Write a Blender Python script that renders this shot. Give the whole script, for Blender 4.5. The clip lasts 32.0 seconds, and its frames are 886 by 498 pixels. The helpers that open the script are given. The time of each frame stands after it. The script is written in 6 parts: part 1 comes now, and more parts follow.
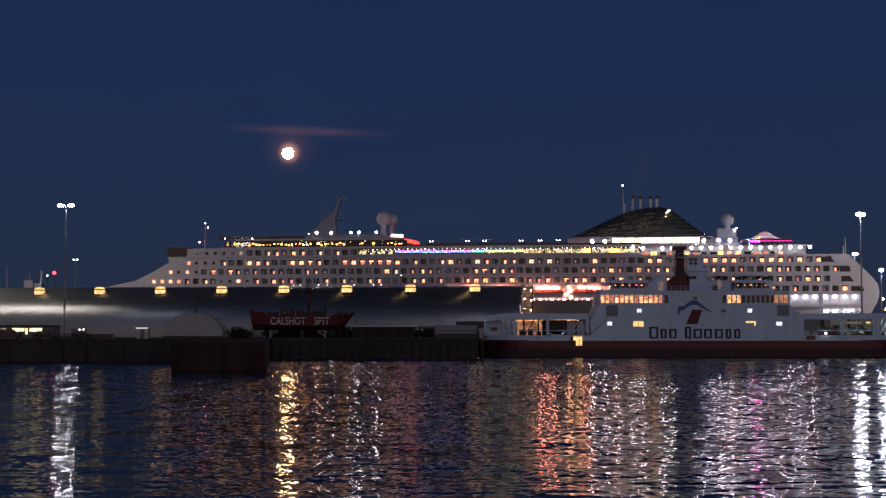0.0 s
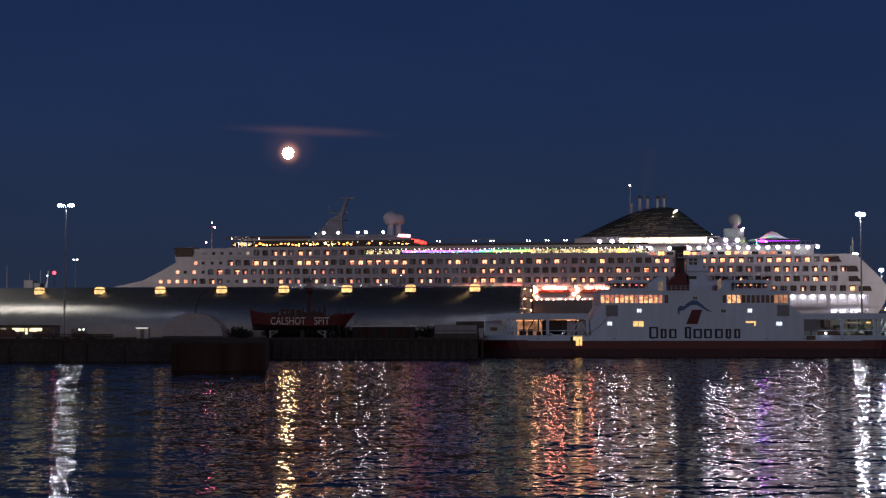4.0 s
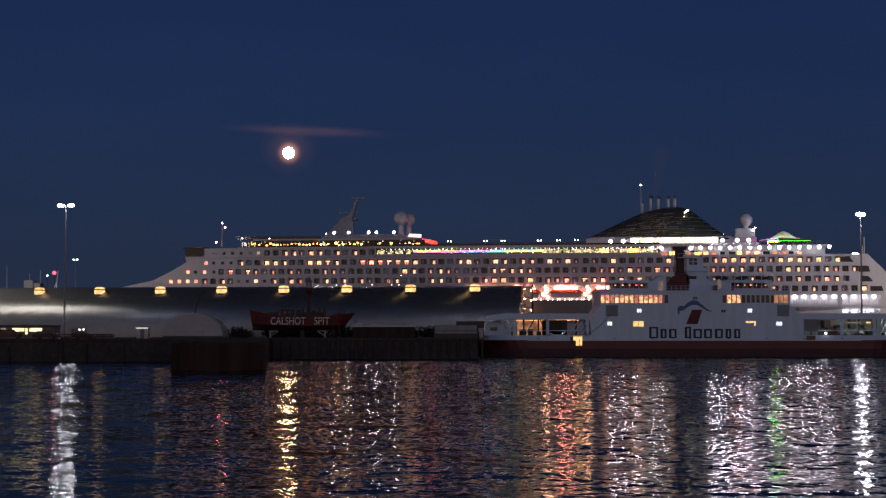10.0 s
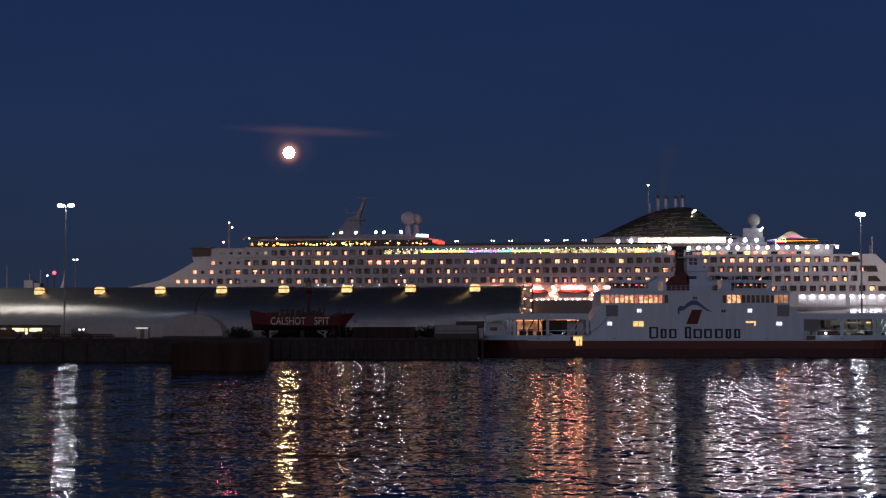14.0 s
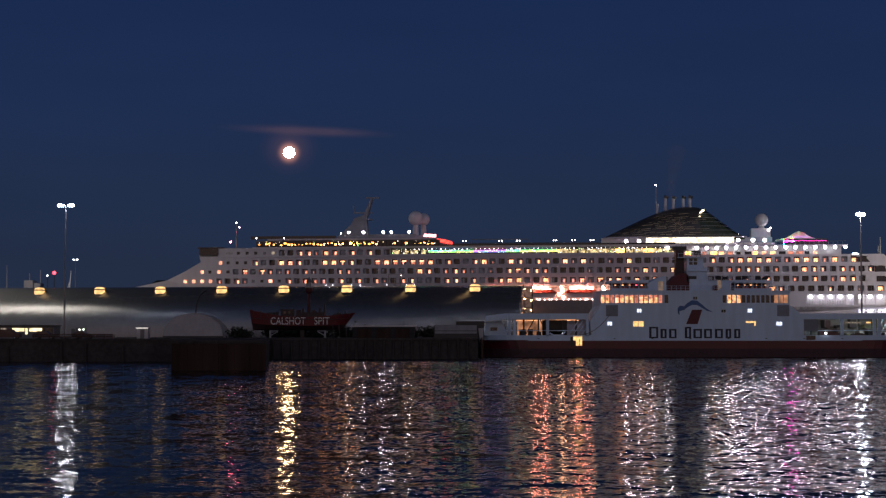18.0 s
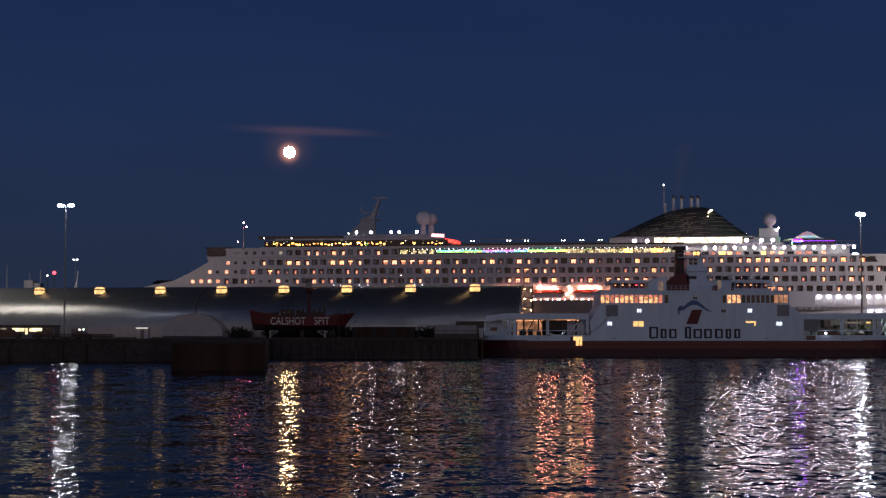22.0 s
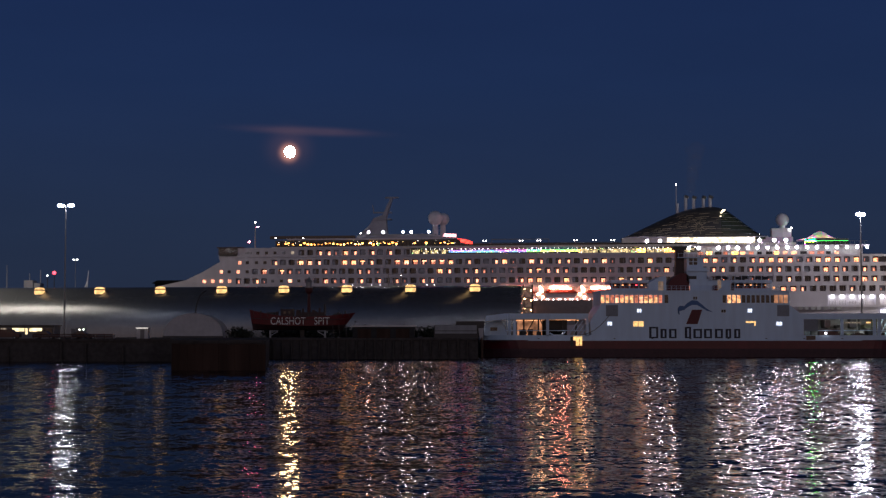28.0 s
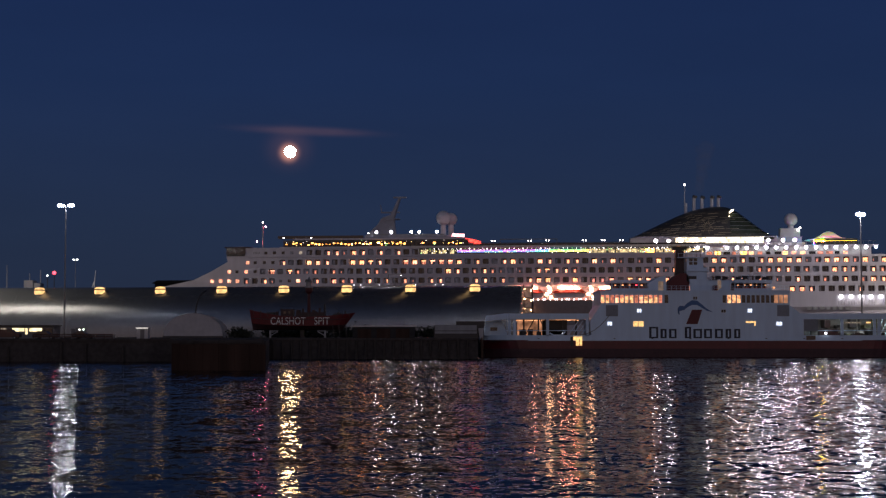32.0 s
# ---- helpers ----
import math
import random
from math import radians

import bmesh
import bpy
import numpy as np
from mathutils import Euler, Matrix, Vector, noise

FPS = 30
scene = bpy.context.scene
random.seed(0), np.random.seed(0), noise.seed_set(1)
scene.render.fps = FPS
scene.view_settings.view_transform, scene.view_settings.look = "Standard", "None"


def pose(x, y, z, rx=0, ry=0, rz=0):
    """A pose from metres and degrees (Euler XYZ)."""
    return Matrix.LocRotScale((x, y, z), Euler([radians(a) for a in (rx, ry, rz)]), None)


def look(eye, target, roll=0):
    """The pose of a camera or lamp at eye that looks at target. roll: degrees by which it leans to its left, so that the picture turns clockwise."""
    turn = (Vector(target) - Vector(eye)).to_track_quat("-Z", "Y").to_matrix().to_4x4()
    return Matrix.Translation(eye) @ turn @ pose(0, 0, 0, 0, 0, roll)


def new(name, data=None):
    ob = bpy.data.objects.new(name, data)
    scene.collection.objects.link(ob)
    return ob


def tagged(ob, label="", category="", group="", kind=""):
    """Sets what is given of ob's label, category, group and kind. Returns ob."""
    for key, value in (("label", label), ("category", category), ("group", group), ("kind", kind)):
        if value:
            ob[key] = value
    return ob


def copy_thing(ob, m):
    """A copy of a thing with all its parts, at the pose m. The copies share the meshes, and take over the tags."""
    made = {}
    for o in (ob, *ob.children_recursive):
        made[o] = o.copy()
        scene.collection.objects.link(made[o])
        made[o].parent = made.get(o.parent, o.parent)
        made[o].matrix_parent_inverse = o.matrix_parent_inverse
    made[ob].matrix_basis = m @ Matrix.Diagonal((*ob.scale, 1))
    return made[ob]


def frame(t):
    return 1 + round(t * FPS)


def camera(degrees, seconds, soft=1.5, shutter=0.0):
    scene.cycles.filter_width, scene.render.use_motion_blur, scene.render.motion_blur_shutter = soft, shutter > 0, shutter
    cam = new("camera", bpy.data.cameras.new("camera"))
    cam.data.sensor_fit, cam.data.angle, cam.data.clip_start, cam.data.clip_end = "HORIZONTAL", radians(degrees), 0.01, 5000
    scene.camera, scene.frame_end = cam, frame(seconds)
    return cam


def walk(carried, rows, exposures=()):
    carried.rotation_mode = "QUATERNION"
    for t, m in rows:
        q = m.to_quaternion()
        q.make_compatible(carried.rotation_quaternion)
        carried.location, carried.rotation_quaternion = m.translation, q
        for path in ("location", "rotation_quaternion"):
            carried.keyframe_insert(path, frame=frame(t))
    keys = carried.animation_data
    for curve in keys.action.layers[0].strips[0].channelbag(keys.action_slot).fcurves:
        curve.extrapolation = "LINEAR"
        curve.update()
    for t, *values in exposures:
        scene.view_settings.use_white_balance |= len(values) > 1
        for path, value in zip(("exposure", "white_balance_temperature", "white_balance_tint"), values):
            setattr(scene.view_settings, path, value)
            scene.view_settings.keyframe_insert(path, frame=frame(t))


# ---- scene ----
cam = camera(32, 32.0, soft=1.3)
EYE = (0, 0, 5)
STAND = look(EYE, (0, 1000, 59.9))
walk(cam, [(0, STAND), (32, STAND)])

# ---- sky at dusk: the afterglow stands behind the viewer, the moon rises in front ----
MOON_FIRST, MOON_LAST = Vector((-452, 4480, 530)), Vector((-445.5, 4480, 535))


def dusk_sky():
    world = bpy.data.worlds.new("dusk_sky")
    scene.world = world
    world.use_nodes = True
    nt = world.node_tree
    n, link = nt.nodes, nt.links.new
    bg = n["Background"]
    geo = n.new("ShaderNodeTexCoord")
    sep = n.new("ShaderNodeSeparateXYZ")
    link(geo.outputs["Generated"], sep.inputs[0])
    high = n.new("ShaderNodeValToRGB")
    high.color_ramp.elements[0].position, high.color_ramp.elements[0].color = 0.0, (0.0175, 0.0255, 0.050, 1)
    high.color_ramp.elements[1].position, high.color_ramp.elements[1].color = 0.8, (0.003, 0.006, 0.014, 1)
    for at, c in ((0.07, (0.0162, 0.0280, 0.064, 1)), (0.16, (0.0118, 0.0262, 0.080, 1)), (0.215, (0.0104, 0.0240, 0.080, 1)), (0.32, (0.004, 0.0065, 0.016, 1))):
        high.color_ramp.elements.new(at).color = c
    link(sep.outputs["Z"], high.inputs[0])
    west = n.new("ShaderNodeMapRange")
    west.interpolation_type = "SMOOTHSTEP"
    west.inputs["From Min"].default_value, west.inputs["From Max"].default_value = -0.15, -0.85
    west.inputs["To Min"].default_value, west.inputs["To Max"].default_value = 0, 1
    link(sep.outputs["Y"], west.inputs["Value"])
    glow = n.new("ShaderNodeValToRGB")
    glow.color_ramp.elements[0].position, glow.color_ramp.elements[0].color = 0.0, (0.55, 0.33, 0.25, 1)
    glow.color_ramp.elements[1].position, glow.color_ramp.elements[1].color = 0.75, (0.02, 0.04, 0.10, 1)
    glow.color_ramp.elements.new(0.22).color = (0.36, 0.32, 0.36, 1)
    glow.color_ramp.elements.new(0.45).color = (0.10, 0.13, 0.22, 1)
    link(sep.outputs["Z"], glow.inputs[0])
    mix = n.new("ShaderNodeMix")
    mix.data_type = "RGBA"
    link(west.outputs["Result"], mix.inputs["Factor"])
    link(high.outputs["Color"], mix.inputs["A"])
    link(glow.outputs["Color"], mix.inputs["B"])
    haze, flat, veil = n.new("ShaderNodeTexNoise"), n.new("ShaderNodeMapping"), n.new("ShaderNodeMapRange")
    flat.inputs["Scale"].default_value = (3, 3, 14)
    haze.inputs["Scale"].default_value, haze.inputs["Detail"].default_value = 1.2, 4
    veil.inputs["To Min"].default_value, veil.inputs["To Max"].default_value = 0.86, 1.14
    link(geo.outputs["Generated"], flat.inputs["Vector"])
    link(flat.outputs["Vector"], haze.inputs["Vector"])
    link(haze.outputs["Fac"], veil.inputs["Value"])
    thin = n.new("ShaderNodeMix")
    thin.data_type, thin.blend_type = "RGBA", "MULTIPLY"
    thin.inputs["Factor"].default_value = 1
    link(mix.outputs["Result"], thin.inputs["A"])
    link(veil.outputs["Result"], thin.inputs["B"])
    link(thin.outputs["Result"], bg.inputs["Color"])
    bg.inputs["Strength"].default_value = 1.0


dusk_sky()
scene.view_settings.exposure = 0.0


# ---- materials ----
def surface(name, base, rough=0.5, metal=0.0, vary=0.25, grain=3.0, stain=0.25, bump=0.0, spec=0.5, streak=False):
    """A painted or raw surface: base colour varied by fine grain and broad stains, with slight relief."""
    m = bpy.data.materials.new(name)
    m.use_nodes = True
    n, link = m.node_tree.nodes, m.node_tree.links.new
    b = n["Principled BSDF"]
    b.inputs["Roughness"].default_value, b.inputs["Metallic"].default_value = rough, metal
    b.inputs["Specular IOR Level"].default_value = spec
    tc = n.new("ShaderNodeTexCoord")
    stretch = n.new("ShaderNodeMapping")
    stretch.inputs["Scale"].default_value = (1, 1, 0.12 if streak else 1)
    link(tc.outputs["Object"], stretch.inputs["Vector"])
    fine, broad = n.new("ShaderNodeTexNoise"), n.new("ShaderNodeTexNoise")
    fine.inputs["Scale"].default_value, fine.inputs["Detail"].default_value = grain, 5
    broad.inputs["Scale"].default_value, broad.inputs["Detail"].default_value = stain, 3
    link(stretch.outputs["Vector"], fine.inputs["Vector"])
    link(stretch.outputs["Vector"], broad.inputs["Vector"])
    both = n.new("ShaderNodeMath")
    both.operation = "ADD"
    link(fine.outputs["Fac"], both.inputs[0])
    link(broad.outputs["Fac"], both.inputs[1])
    amount = n.new("ShaderNodeMapRange")
    amount.inputs["From Min"].default_value, amount.inputs["From Max"].default_value = 0.6, 1.4
    amount.inputs["To Min"].default_value, amount.inputs["To Max"].default_value = 1 - vary, 1 + vary * 0.6
    link(both.outputs[0], amount.inputs["Value"])
    tint = n.new("ShaderNodeMix")
    tint.data_type, tint.blend_type = "RGBA", "MULTIPLY"
    tint.inputs["Factor"].default_value = 1
    tint.inputs["A"].default_value = (*base, 1)
    link(amount.outputs["Result"], tint.inputs["B"])
    link(tint.outputs["Result"], b.inputs["Base Color"])
    if bump:
        relief = n.new("ShaderNodeBump")
        relief.inputs["Strength"].default_value, relief.inputs["Distance"].default_value = bump, 0.05
        link(fine.outputs["Fac"], relief.inputs["Height"])
        link(relief.outputs["Normal"], b.inputs["Normal"])
    return m


def glowing(name, colour, strength, uneven=0.0, scale=1.5):
    """A lit lamp, a lit room behind glass, or lamplight painted as glow."""
    m = bpy.data.materials.new(name)
    m.use_nodes = True
    n, link = m.node_tree.nodes, m.node_tree.links.new
    b = n["Principled BSDF"]
    b.inputs["Base Color"].default_value = (0.05, 0.05, 0.05, 1)
    b.inputs["Roughness"].default_value = 0.3
    b.inputs["Emission Color"].default_value = (*colour, 1)
    b.inputs["Emission Strength"].default_value = strength
    m.cycles.emission_sampling = "AUTO" if strength > 20 or name in ("warm_roof_lantern", "boat_strip_light", "deck_bright_light", "arcade_lamp_light", "deck_fill_light") else "NONE"
    if uneven:
        tc, noise_, who = n.new("ShaderNodeTexCoord"), n.new("ShaderNodeTexNoise"), n.new("ShaderNodeObjectInfo")
        noise_.noise_dimensions = "4D"
        noise_.inputs["Scale"].default_value, noise_.inputs["Detail"].default_value = scale, 2
        spread = n.new("ShaderNodeMath")
        spread.operation, spread.inputs[1].default_value = "MULTIPLY", 40
        link(who.outputs["Random"], spread.inputs[0])
        link(spread.outputs[0], noise_.inputs["W"])
        link(tc.outputs["Object"], noise_.inputs["Vector"])
        r = n.new("ShaderNodeMapRange")
        r.inputs["From Min"].default_value, r.inputs["From Max"].default_value = 0.35, 0.65
        r.inputs["To Min"].default_value, r.inputs["To Max"].default_value = strength * (1 - uneven), strength * (1 + uneven)
        link(noise_.outputs["Fac"], r.inputs["Value"])
        link(r.outputs["Result"], b.inputs["Emission Strength"])
    return m


def hue_wheel(name, strength, pure=0.88):
    """Stage-light drum: its hue runs once round the drum's axis."""
    m = bpy.data.materials.new(name)
    m.use_nodes = True
    n, link = m.node_tree.nodes, m.node_tree.links.new
    b = n["Principled BSDF"]
    tc, sep = n.new("ShaderNodeTexCoord"), n.new("ShaderNodeSeparateXYZ")
    link(tc.outputs["Object"], sep.inputs[0])
    turn, part_, hsv = n.new("ShaderNodeMath"), n.new("ShaderNodeMath"), n.new("ShaderNodeCombineColor")
    turn.operation, part_.operation = "ARCTAN2", "MULTIPLY_ADD"
    part_.inputs[1].default_value, part_.inputs[2].default_value = 1 / (2 * math.pi), 0.5
    link(sep.outputs["Y"], turn.inputs[0])
    link(sep.outputs["Z"], turn.inputs[1])
    link(turn.outputs[0], part_.inputs[0])
    hsv.mode = "HSV"
    link(part_.outputs[0], hsv.inputs[0])
    hsv.inputs[1].default_value, hsv.inputs[2].default_value = pure, 1
    b.inputs["Base Color"].default_value = (0.05, 0.05, 0.05, 1)
    link(hsv.outputs[0], b.inputs["Emission Color"])
    b.inputs["Emission Strength"].default_value = strength
    return m


def water_material():
    m = surface("harbour_water", (0.004, 0.007, 0.012), rough=0.052, vary=0.2, grain=0.2, stain=0.01, spec=0.045)
    n, link = m.node_tree.nodes, m.node_tree.links.new
    b = n["Principled BSDF"]
    b.inputs["IOR"].default_value = 1.33
    tc = n.new("ShaderNodeTexCoord")
    where = n.new("ShaderNodeSeparateXYZ")
    link(tc.outputs["Object"], where.inputs[0])

    def sum_of(kind, first, second):
        node = n.new("ShaderNodeMath")
        node.operation = kind
        for slot, value in enumerate((first, second)):
            if isinstance(value, (int, float)):
                node.inputs[slot].default_value = value
            else:
                link(value, node.inputs[slot])
        return node.outputs[0]

    # wavelets lengthen from the lee of the near bank towards the open dock
    off = sum_of("DIVIDE", sum_of("MAXIMUM", where.outputs["Y"], 15.0), 50.0)
    run = sum_of("MULTIPLY", sum_of("POWER", off, -0.15), -327.0)
    grow = sum_of("POWER", off, 0.4)
    facing = n.new("ShaderNodeNewGeometry").outputs["Normal"]
    # short-crested wavelets, each face with its own lean, on slowly rolling water
    for faces, across, along, lean_x, lean_y in ((True, 2.4, 3.0, 0.024, 0.046), (True, 5.6, 6.6, 0.028, 0.050), (False, 0.25, 0.50, 0.01, 0.065), (False, 0.7, 1.4, 0.015, 0.075)):
        place = n.new("ShaderNodeCombineXYZ")
        link(sum_of("MULTIPLY", where.outputs["X"], across), place.inputs[0])
        link(sum_of("MULTIPLY", run, along), place.inputs[1])
        place.inputs[2].default_value = across * 7
        rip = n.new("ShaderNodeTexVoronoi" if faces else "ShaderNodeTexNoise")
        rip.inputs["Scale"].default_value, rip.inputs["Detail"].default_value = 1.0, 0.0
        link(place.outputs[0], rip.inputs["Vector"])
        level = n.new("ShaderNodeVectorMath")
        level.operation = "SUBTRACT"
        level.inputs[1].default_value = (0.5, 0.5, 0.5)
        link(rip.outputs["Color"], level.inputs[0])
        steep = n.new("ShaderNodeVectorMath")
        steep.operation = "SCALE"
        link(level.outputs[0], steep.inputs[0])
        link(grow, steep.inputs["Scale"])
        lean = n.new("ShaderNodeVectorMath")
        lean.operation = "MULTIPLY_ADD"
        lean.inputs[1].default_value = (lean_x, lean_y, 0)
        link(steep.outputs[0], lean.inputs[0])
        link(facing, lean.inputs[2])
        facing = lean.outputs[0]
    # far off only the faces of the waves turned towards the near bank show above their crests
    tilt, leaned = n.new("ShaderNodeCombineXYZ"), n.new("ShaderNodeVectorMath")
    link(sum_of("MULTIPLY", sum_of("SUBTRACT", off, 2.1), -0.011), tilt.inputs[1])
    link(facing, leaned.inputs[0])
    link(tilt.outputs[0], leaned.inputs[1])
    unit = n.new("ShaderNodeVectorMath")
    unit.operation = "NORMALIZE"
    link(leaned.outputs[0], unit.inputs[0])
    link(unit.outputs[0], b.inputs["Normal"])
    return m


WATER = water_material()
WHITE_PAINT = surface("white_ship_paint", (0.468, 0.456, 0.528), 0.4, vary=0.14, grain=0.8, stain=0.06, streak=True)
FERRY_WHITE = surface("ferry_white_paint", (0.58, 0.745, 0.91), 0.4, vary=0.14, grain=0.9, stain=0.12, streak=True)
FERRY_RED = surface("ferry_red_paint", (0.098, 0.007, 0.016), 0.4, vary=0.3, grain=1.2, stain=0.15, streak=True)
HULL_BLACK = surface("antifouling_dark_red", (0.055, 0.020, 0.027), 0.6, vary=0.4, grain=1.5, stain=0.2)
DECK_GREY = surface("deck_grey", (0.10, 0.10, 0.11), 0.7, vary=0.3, grain=2)
DARK_STEEL = surface("dark_steel", (0.025, 0.026, 0.03), 0.45, vary=0.3, grain=2)
MID_STEEL = surface("galvanised_steel", (0.25, 0.26, 0.27), 0.45, 0.6, vary=0.2, grain=3)
DARK_GLASS = surface("dark_window_glass", (0.012, 0.014, 0.02), 0.08, vary=0.3, grain=0.5)
FUNNEL_BLACK = surface("black_funnel_cladding", (0.066, 0.066, 0.062), 0.3, vary=0.5, grain=1, stain=0.2)
CASING_GLASS = surface("green_tinted_casing_glass", (0.05, 0.066, 0.046), 0.15, vary=0.4, grain=0.6)
LOUVRE_BRASS = surface("dull_brass_louvre", (0.66, 0.57, 0.38), 0.4, 0.2, vary=0.7, grain=0.6, stain=0.3)
RADOME = surface("radome_white", (0.60, 0.62, 0.68), 0.6, vary=0.1, grain=1)
MAST_GREY = surface("pale_mast_paint", (0.27, 0.285, 0.34), 0.6, vary=0.15, grain=1)
ROOF_METAL = surface("curved_metal_roof", (0.175, 0.19, 0.215), 0.27, 0.7, vary=0.18, grain=0.7, stain=0.05)


def ribbed(m):
    """Fine ribs across the arch: they scatter light along the shed."""
    n, link = m.node_tree.nodes, m.node_tree.links.new
    tc, rib, level, lean = n.new("ShaderNodeTexCoord"), n.new("ShaderNodeTexNoise"), n.new("ShaderNodeVectorMath"), n.new("ShaderNodeVectorMath")
    rib.inputs["Scale"].default_value, rib.inputs["Detail"].default_value = 31, 0
    level.operation, lean.operation = "SUBTRACT", "MULTIPLY_ADD"
    level.inputs[1].default_value = (0.5, 0.5, 0.5)
    lean.inputs[1].default_value = (1.6, 0.3, 0)
    link(tc.outputs["Object"], rib.inputs["Vector"])
    link(rib.outputs["Fac"], level.inputs[0])
    link(level.outputs[0], lean.inputs[0])
    link(n.new("ShaderNodeNewGeometry").outputs["Normal"], lean.inputs[2])
    unit = n.new("ShaderNodeVectorMath")
    unit.operation = "NORMALIZE"
    link(lean.outputs[0], unit.inputs[0])
    link(unit.outputs[0], n["Principled BSDF"].inputs["Normal"])


ribbed(ROOF_METAL)
QUAY_STONE = surface("wet_quay_stone", (0.066, 0.06, 0.058), 0.85, vary=0.5, grain=1.2, stain=0.15, bump=0.5, spec=0.2)
QUAY_RUST = surface("rusty_sheet_piles", (0.050, 0.030, 0.023), 0.85, vary=0.6, grain=0.8, stain=0.2, bump=0.4, spec=0.2, streak=True)
ASPHALT = surface("quay_asphalt", (0.046, 0.042, 0.042), 0.9, vary=0.3, grain=2, bump=0.2, spec=0.2)
SHIP_RED = surface("lightship_red_paint", (0.13, 0.008, 0.011), 0.55, vary=0.35, grain=1.0, stain=0.3, streak=True)
MAST_RED = surface("faded_mast_red", (0.07, 0.010, 0.012), 0.6, vary=0.3, grain=2)
DARK_MAROON = surface("dark_maroon_paint", (0.035, 0.013, 0.015), 0.5)
LETTER_WHITE = surface("faded_white_letters", (0.78, 0.78, 0.76), 0.6, vary=0.2, grain=4)
LETTER_NAVY = surface("navy_letters", (0.012, 0.020, 0.045), 0.5, vary=0.1, grain=4)
SWOOSH_BLUE = surface("blue_emblem_paint", (0.06, 0.145, 0.33), 0.5, vary=0.1, grain=3)
EMBLEM_RED = surface("red_emblem_paint", (0.10, 0.008, 0.014), 0.5, vary=0.1, grain=3)
CRADLE_GREY = surface("pale_cradle_paint", (0.36, 0.36, 0.36), 0.6, vary=0.3, grain=3)
TENT_GREY = surface("grey_tent_fabric", (0.46, 0.46, 0.47), 0.8, vary=0.2, grain=1, stain=0.3)
CANVAS = surface("white_canvas", (0.6, 0.58, 0.56), 0.8, vary=0.1, grain=1)
LIFEBOAT_ORANGE = surface("lifeboat_red_canopy", (0.55, 0.06, 0.03), 0.4, vary=0.15, grain=2)
FAR_DARK = surface("far_shore_dark", (0.010, 0.011, 0.014), 0.9, vary=0.3, grain=0.05, spec=0.1)
WOOD_DARK = surface("dark_timber", (0.052, 0.045, 0.040), 0.8, vary=0.4, grain=2)

LAMP_WHITE = glowing("white_floodlight", (0.93, 0.76, 0.96), 125)
LAMP_TOP = glowing("top_deck_floodlight", (0.97, 0.86, 0.98), 110)
LAMP_POLE = glowing("high_mast_floodlight", (0.93, 0.92, 1.0), 155)
# light of the added masts out of view
LAMP_UNSEEN = glowing("unseen_fill_floodlight", (1.0, 0.86, 0.68), 1500)
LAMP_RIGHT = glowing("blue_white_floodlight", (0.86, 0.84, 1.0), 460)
LAMP_SMALL = glowing("small_white_lamp", (1.0, 0.90, 0.88), 12)
LAMP_ARCADE = glowing("arcade_lamp_light", (0.95, 0.90, 1.0), 7)
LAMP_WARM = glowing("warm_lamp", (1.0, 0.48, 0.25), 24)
LAMP_TINY = glowing("white_string_light", (1.0, 0.9, 0.85), 4)
BULB_YELLOW = glowing("yellow_string_light", (1.0, 0.75, 0.3), 2.6)
BULB_GREEN = glowing("green_string_light", (0.5, 1.0, 0.35), 3)
LAMP_RED = glowing("red_lamp", (1.0, 0.05, 0.08), 6)
LAMP_UNSEEN.cycles.emission_sampling = "FRONT"
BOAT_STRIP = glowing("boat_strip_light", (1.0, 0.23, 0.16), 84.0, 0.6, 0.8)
MAST_LIGHT_RED = glowing("red_masthead_light", (1.0, 0.10, 0.16), 170)
LANTERN = glowing("warm_roof_lantern", (1.0, 0.58, 0.22), 1.4, 0.3, 0.9)
CABIN_WARM = glowing("warm_cabin_light", (1.0, 0.34, 0.19), 2.1, 0.6, 1.2)
CABIN_ORANGE = glowing("orange_cabin_light", (1.0, 0.29, 0.17), 0.75, 0.6, 1.2)
CABIN_BRIGHT = glowing("bright_cabin_light", (1.0, 0.38, 0.22), 3.0, 0.5, 1.2)
LOUNGE_BRIGHT = glowing("lounge_orange_light", (1.0, 0.34, 0.07), 36.0, 0.8, 1.6)
FERRY_DECK_FILL = glowing("ferry_deck_fill_light", (0.95, 0.93, 0.88), 24.0)
CABIN_PINK = glowing("pink_cabin_light", (1.0, 0.33, 0.26), 1.5, 0.6, 1.2)
CABIN_YELLOW = glowing("yellow_cabin_light", (1.0, 0.40, 0.17), 2.6, 0.5, 1.2)
CABIN_DIM = glowing("dim_cabin_light", (0.36, 0.34, 0.48), 0.06, 0.8, 1.0)
LOUNGE_YELLOW = glowing("lounge_yellow_light", (1.0, 0.36, 0.07), 6.5, 0.95, 1.6)
DECK_BRIGHT = glowing("deck_bright_light", (1.0, 0.84, 0.58), 2.5, 0.6, 0.8)
PROM_BRIGHT = glowing("promenade_light", (1.0, 0.74, 0.36), 0.75, 0.95, 1.2)
MOORING_LIT = glowing("mooring_deck_light", (0.9, 0.86, 1.0), 1.3, 0.9, 0.9)
BOAT_DECK_GLOW = glowing("boat_deck_wall_glow", (1.0, 0.42, 0.32), 0.6, 0.8, 0.7)
FERRY_AMBER = glowing("ferry_saloon_light", (1.0, 0.42, 0.18), 1.4, 0.75, 1.3)
FERRY_YELLOW = glowing("ferry_yellow_light", (1.0, 0.56, 0.2), 1.3, 0.3, 2.0)
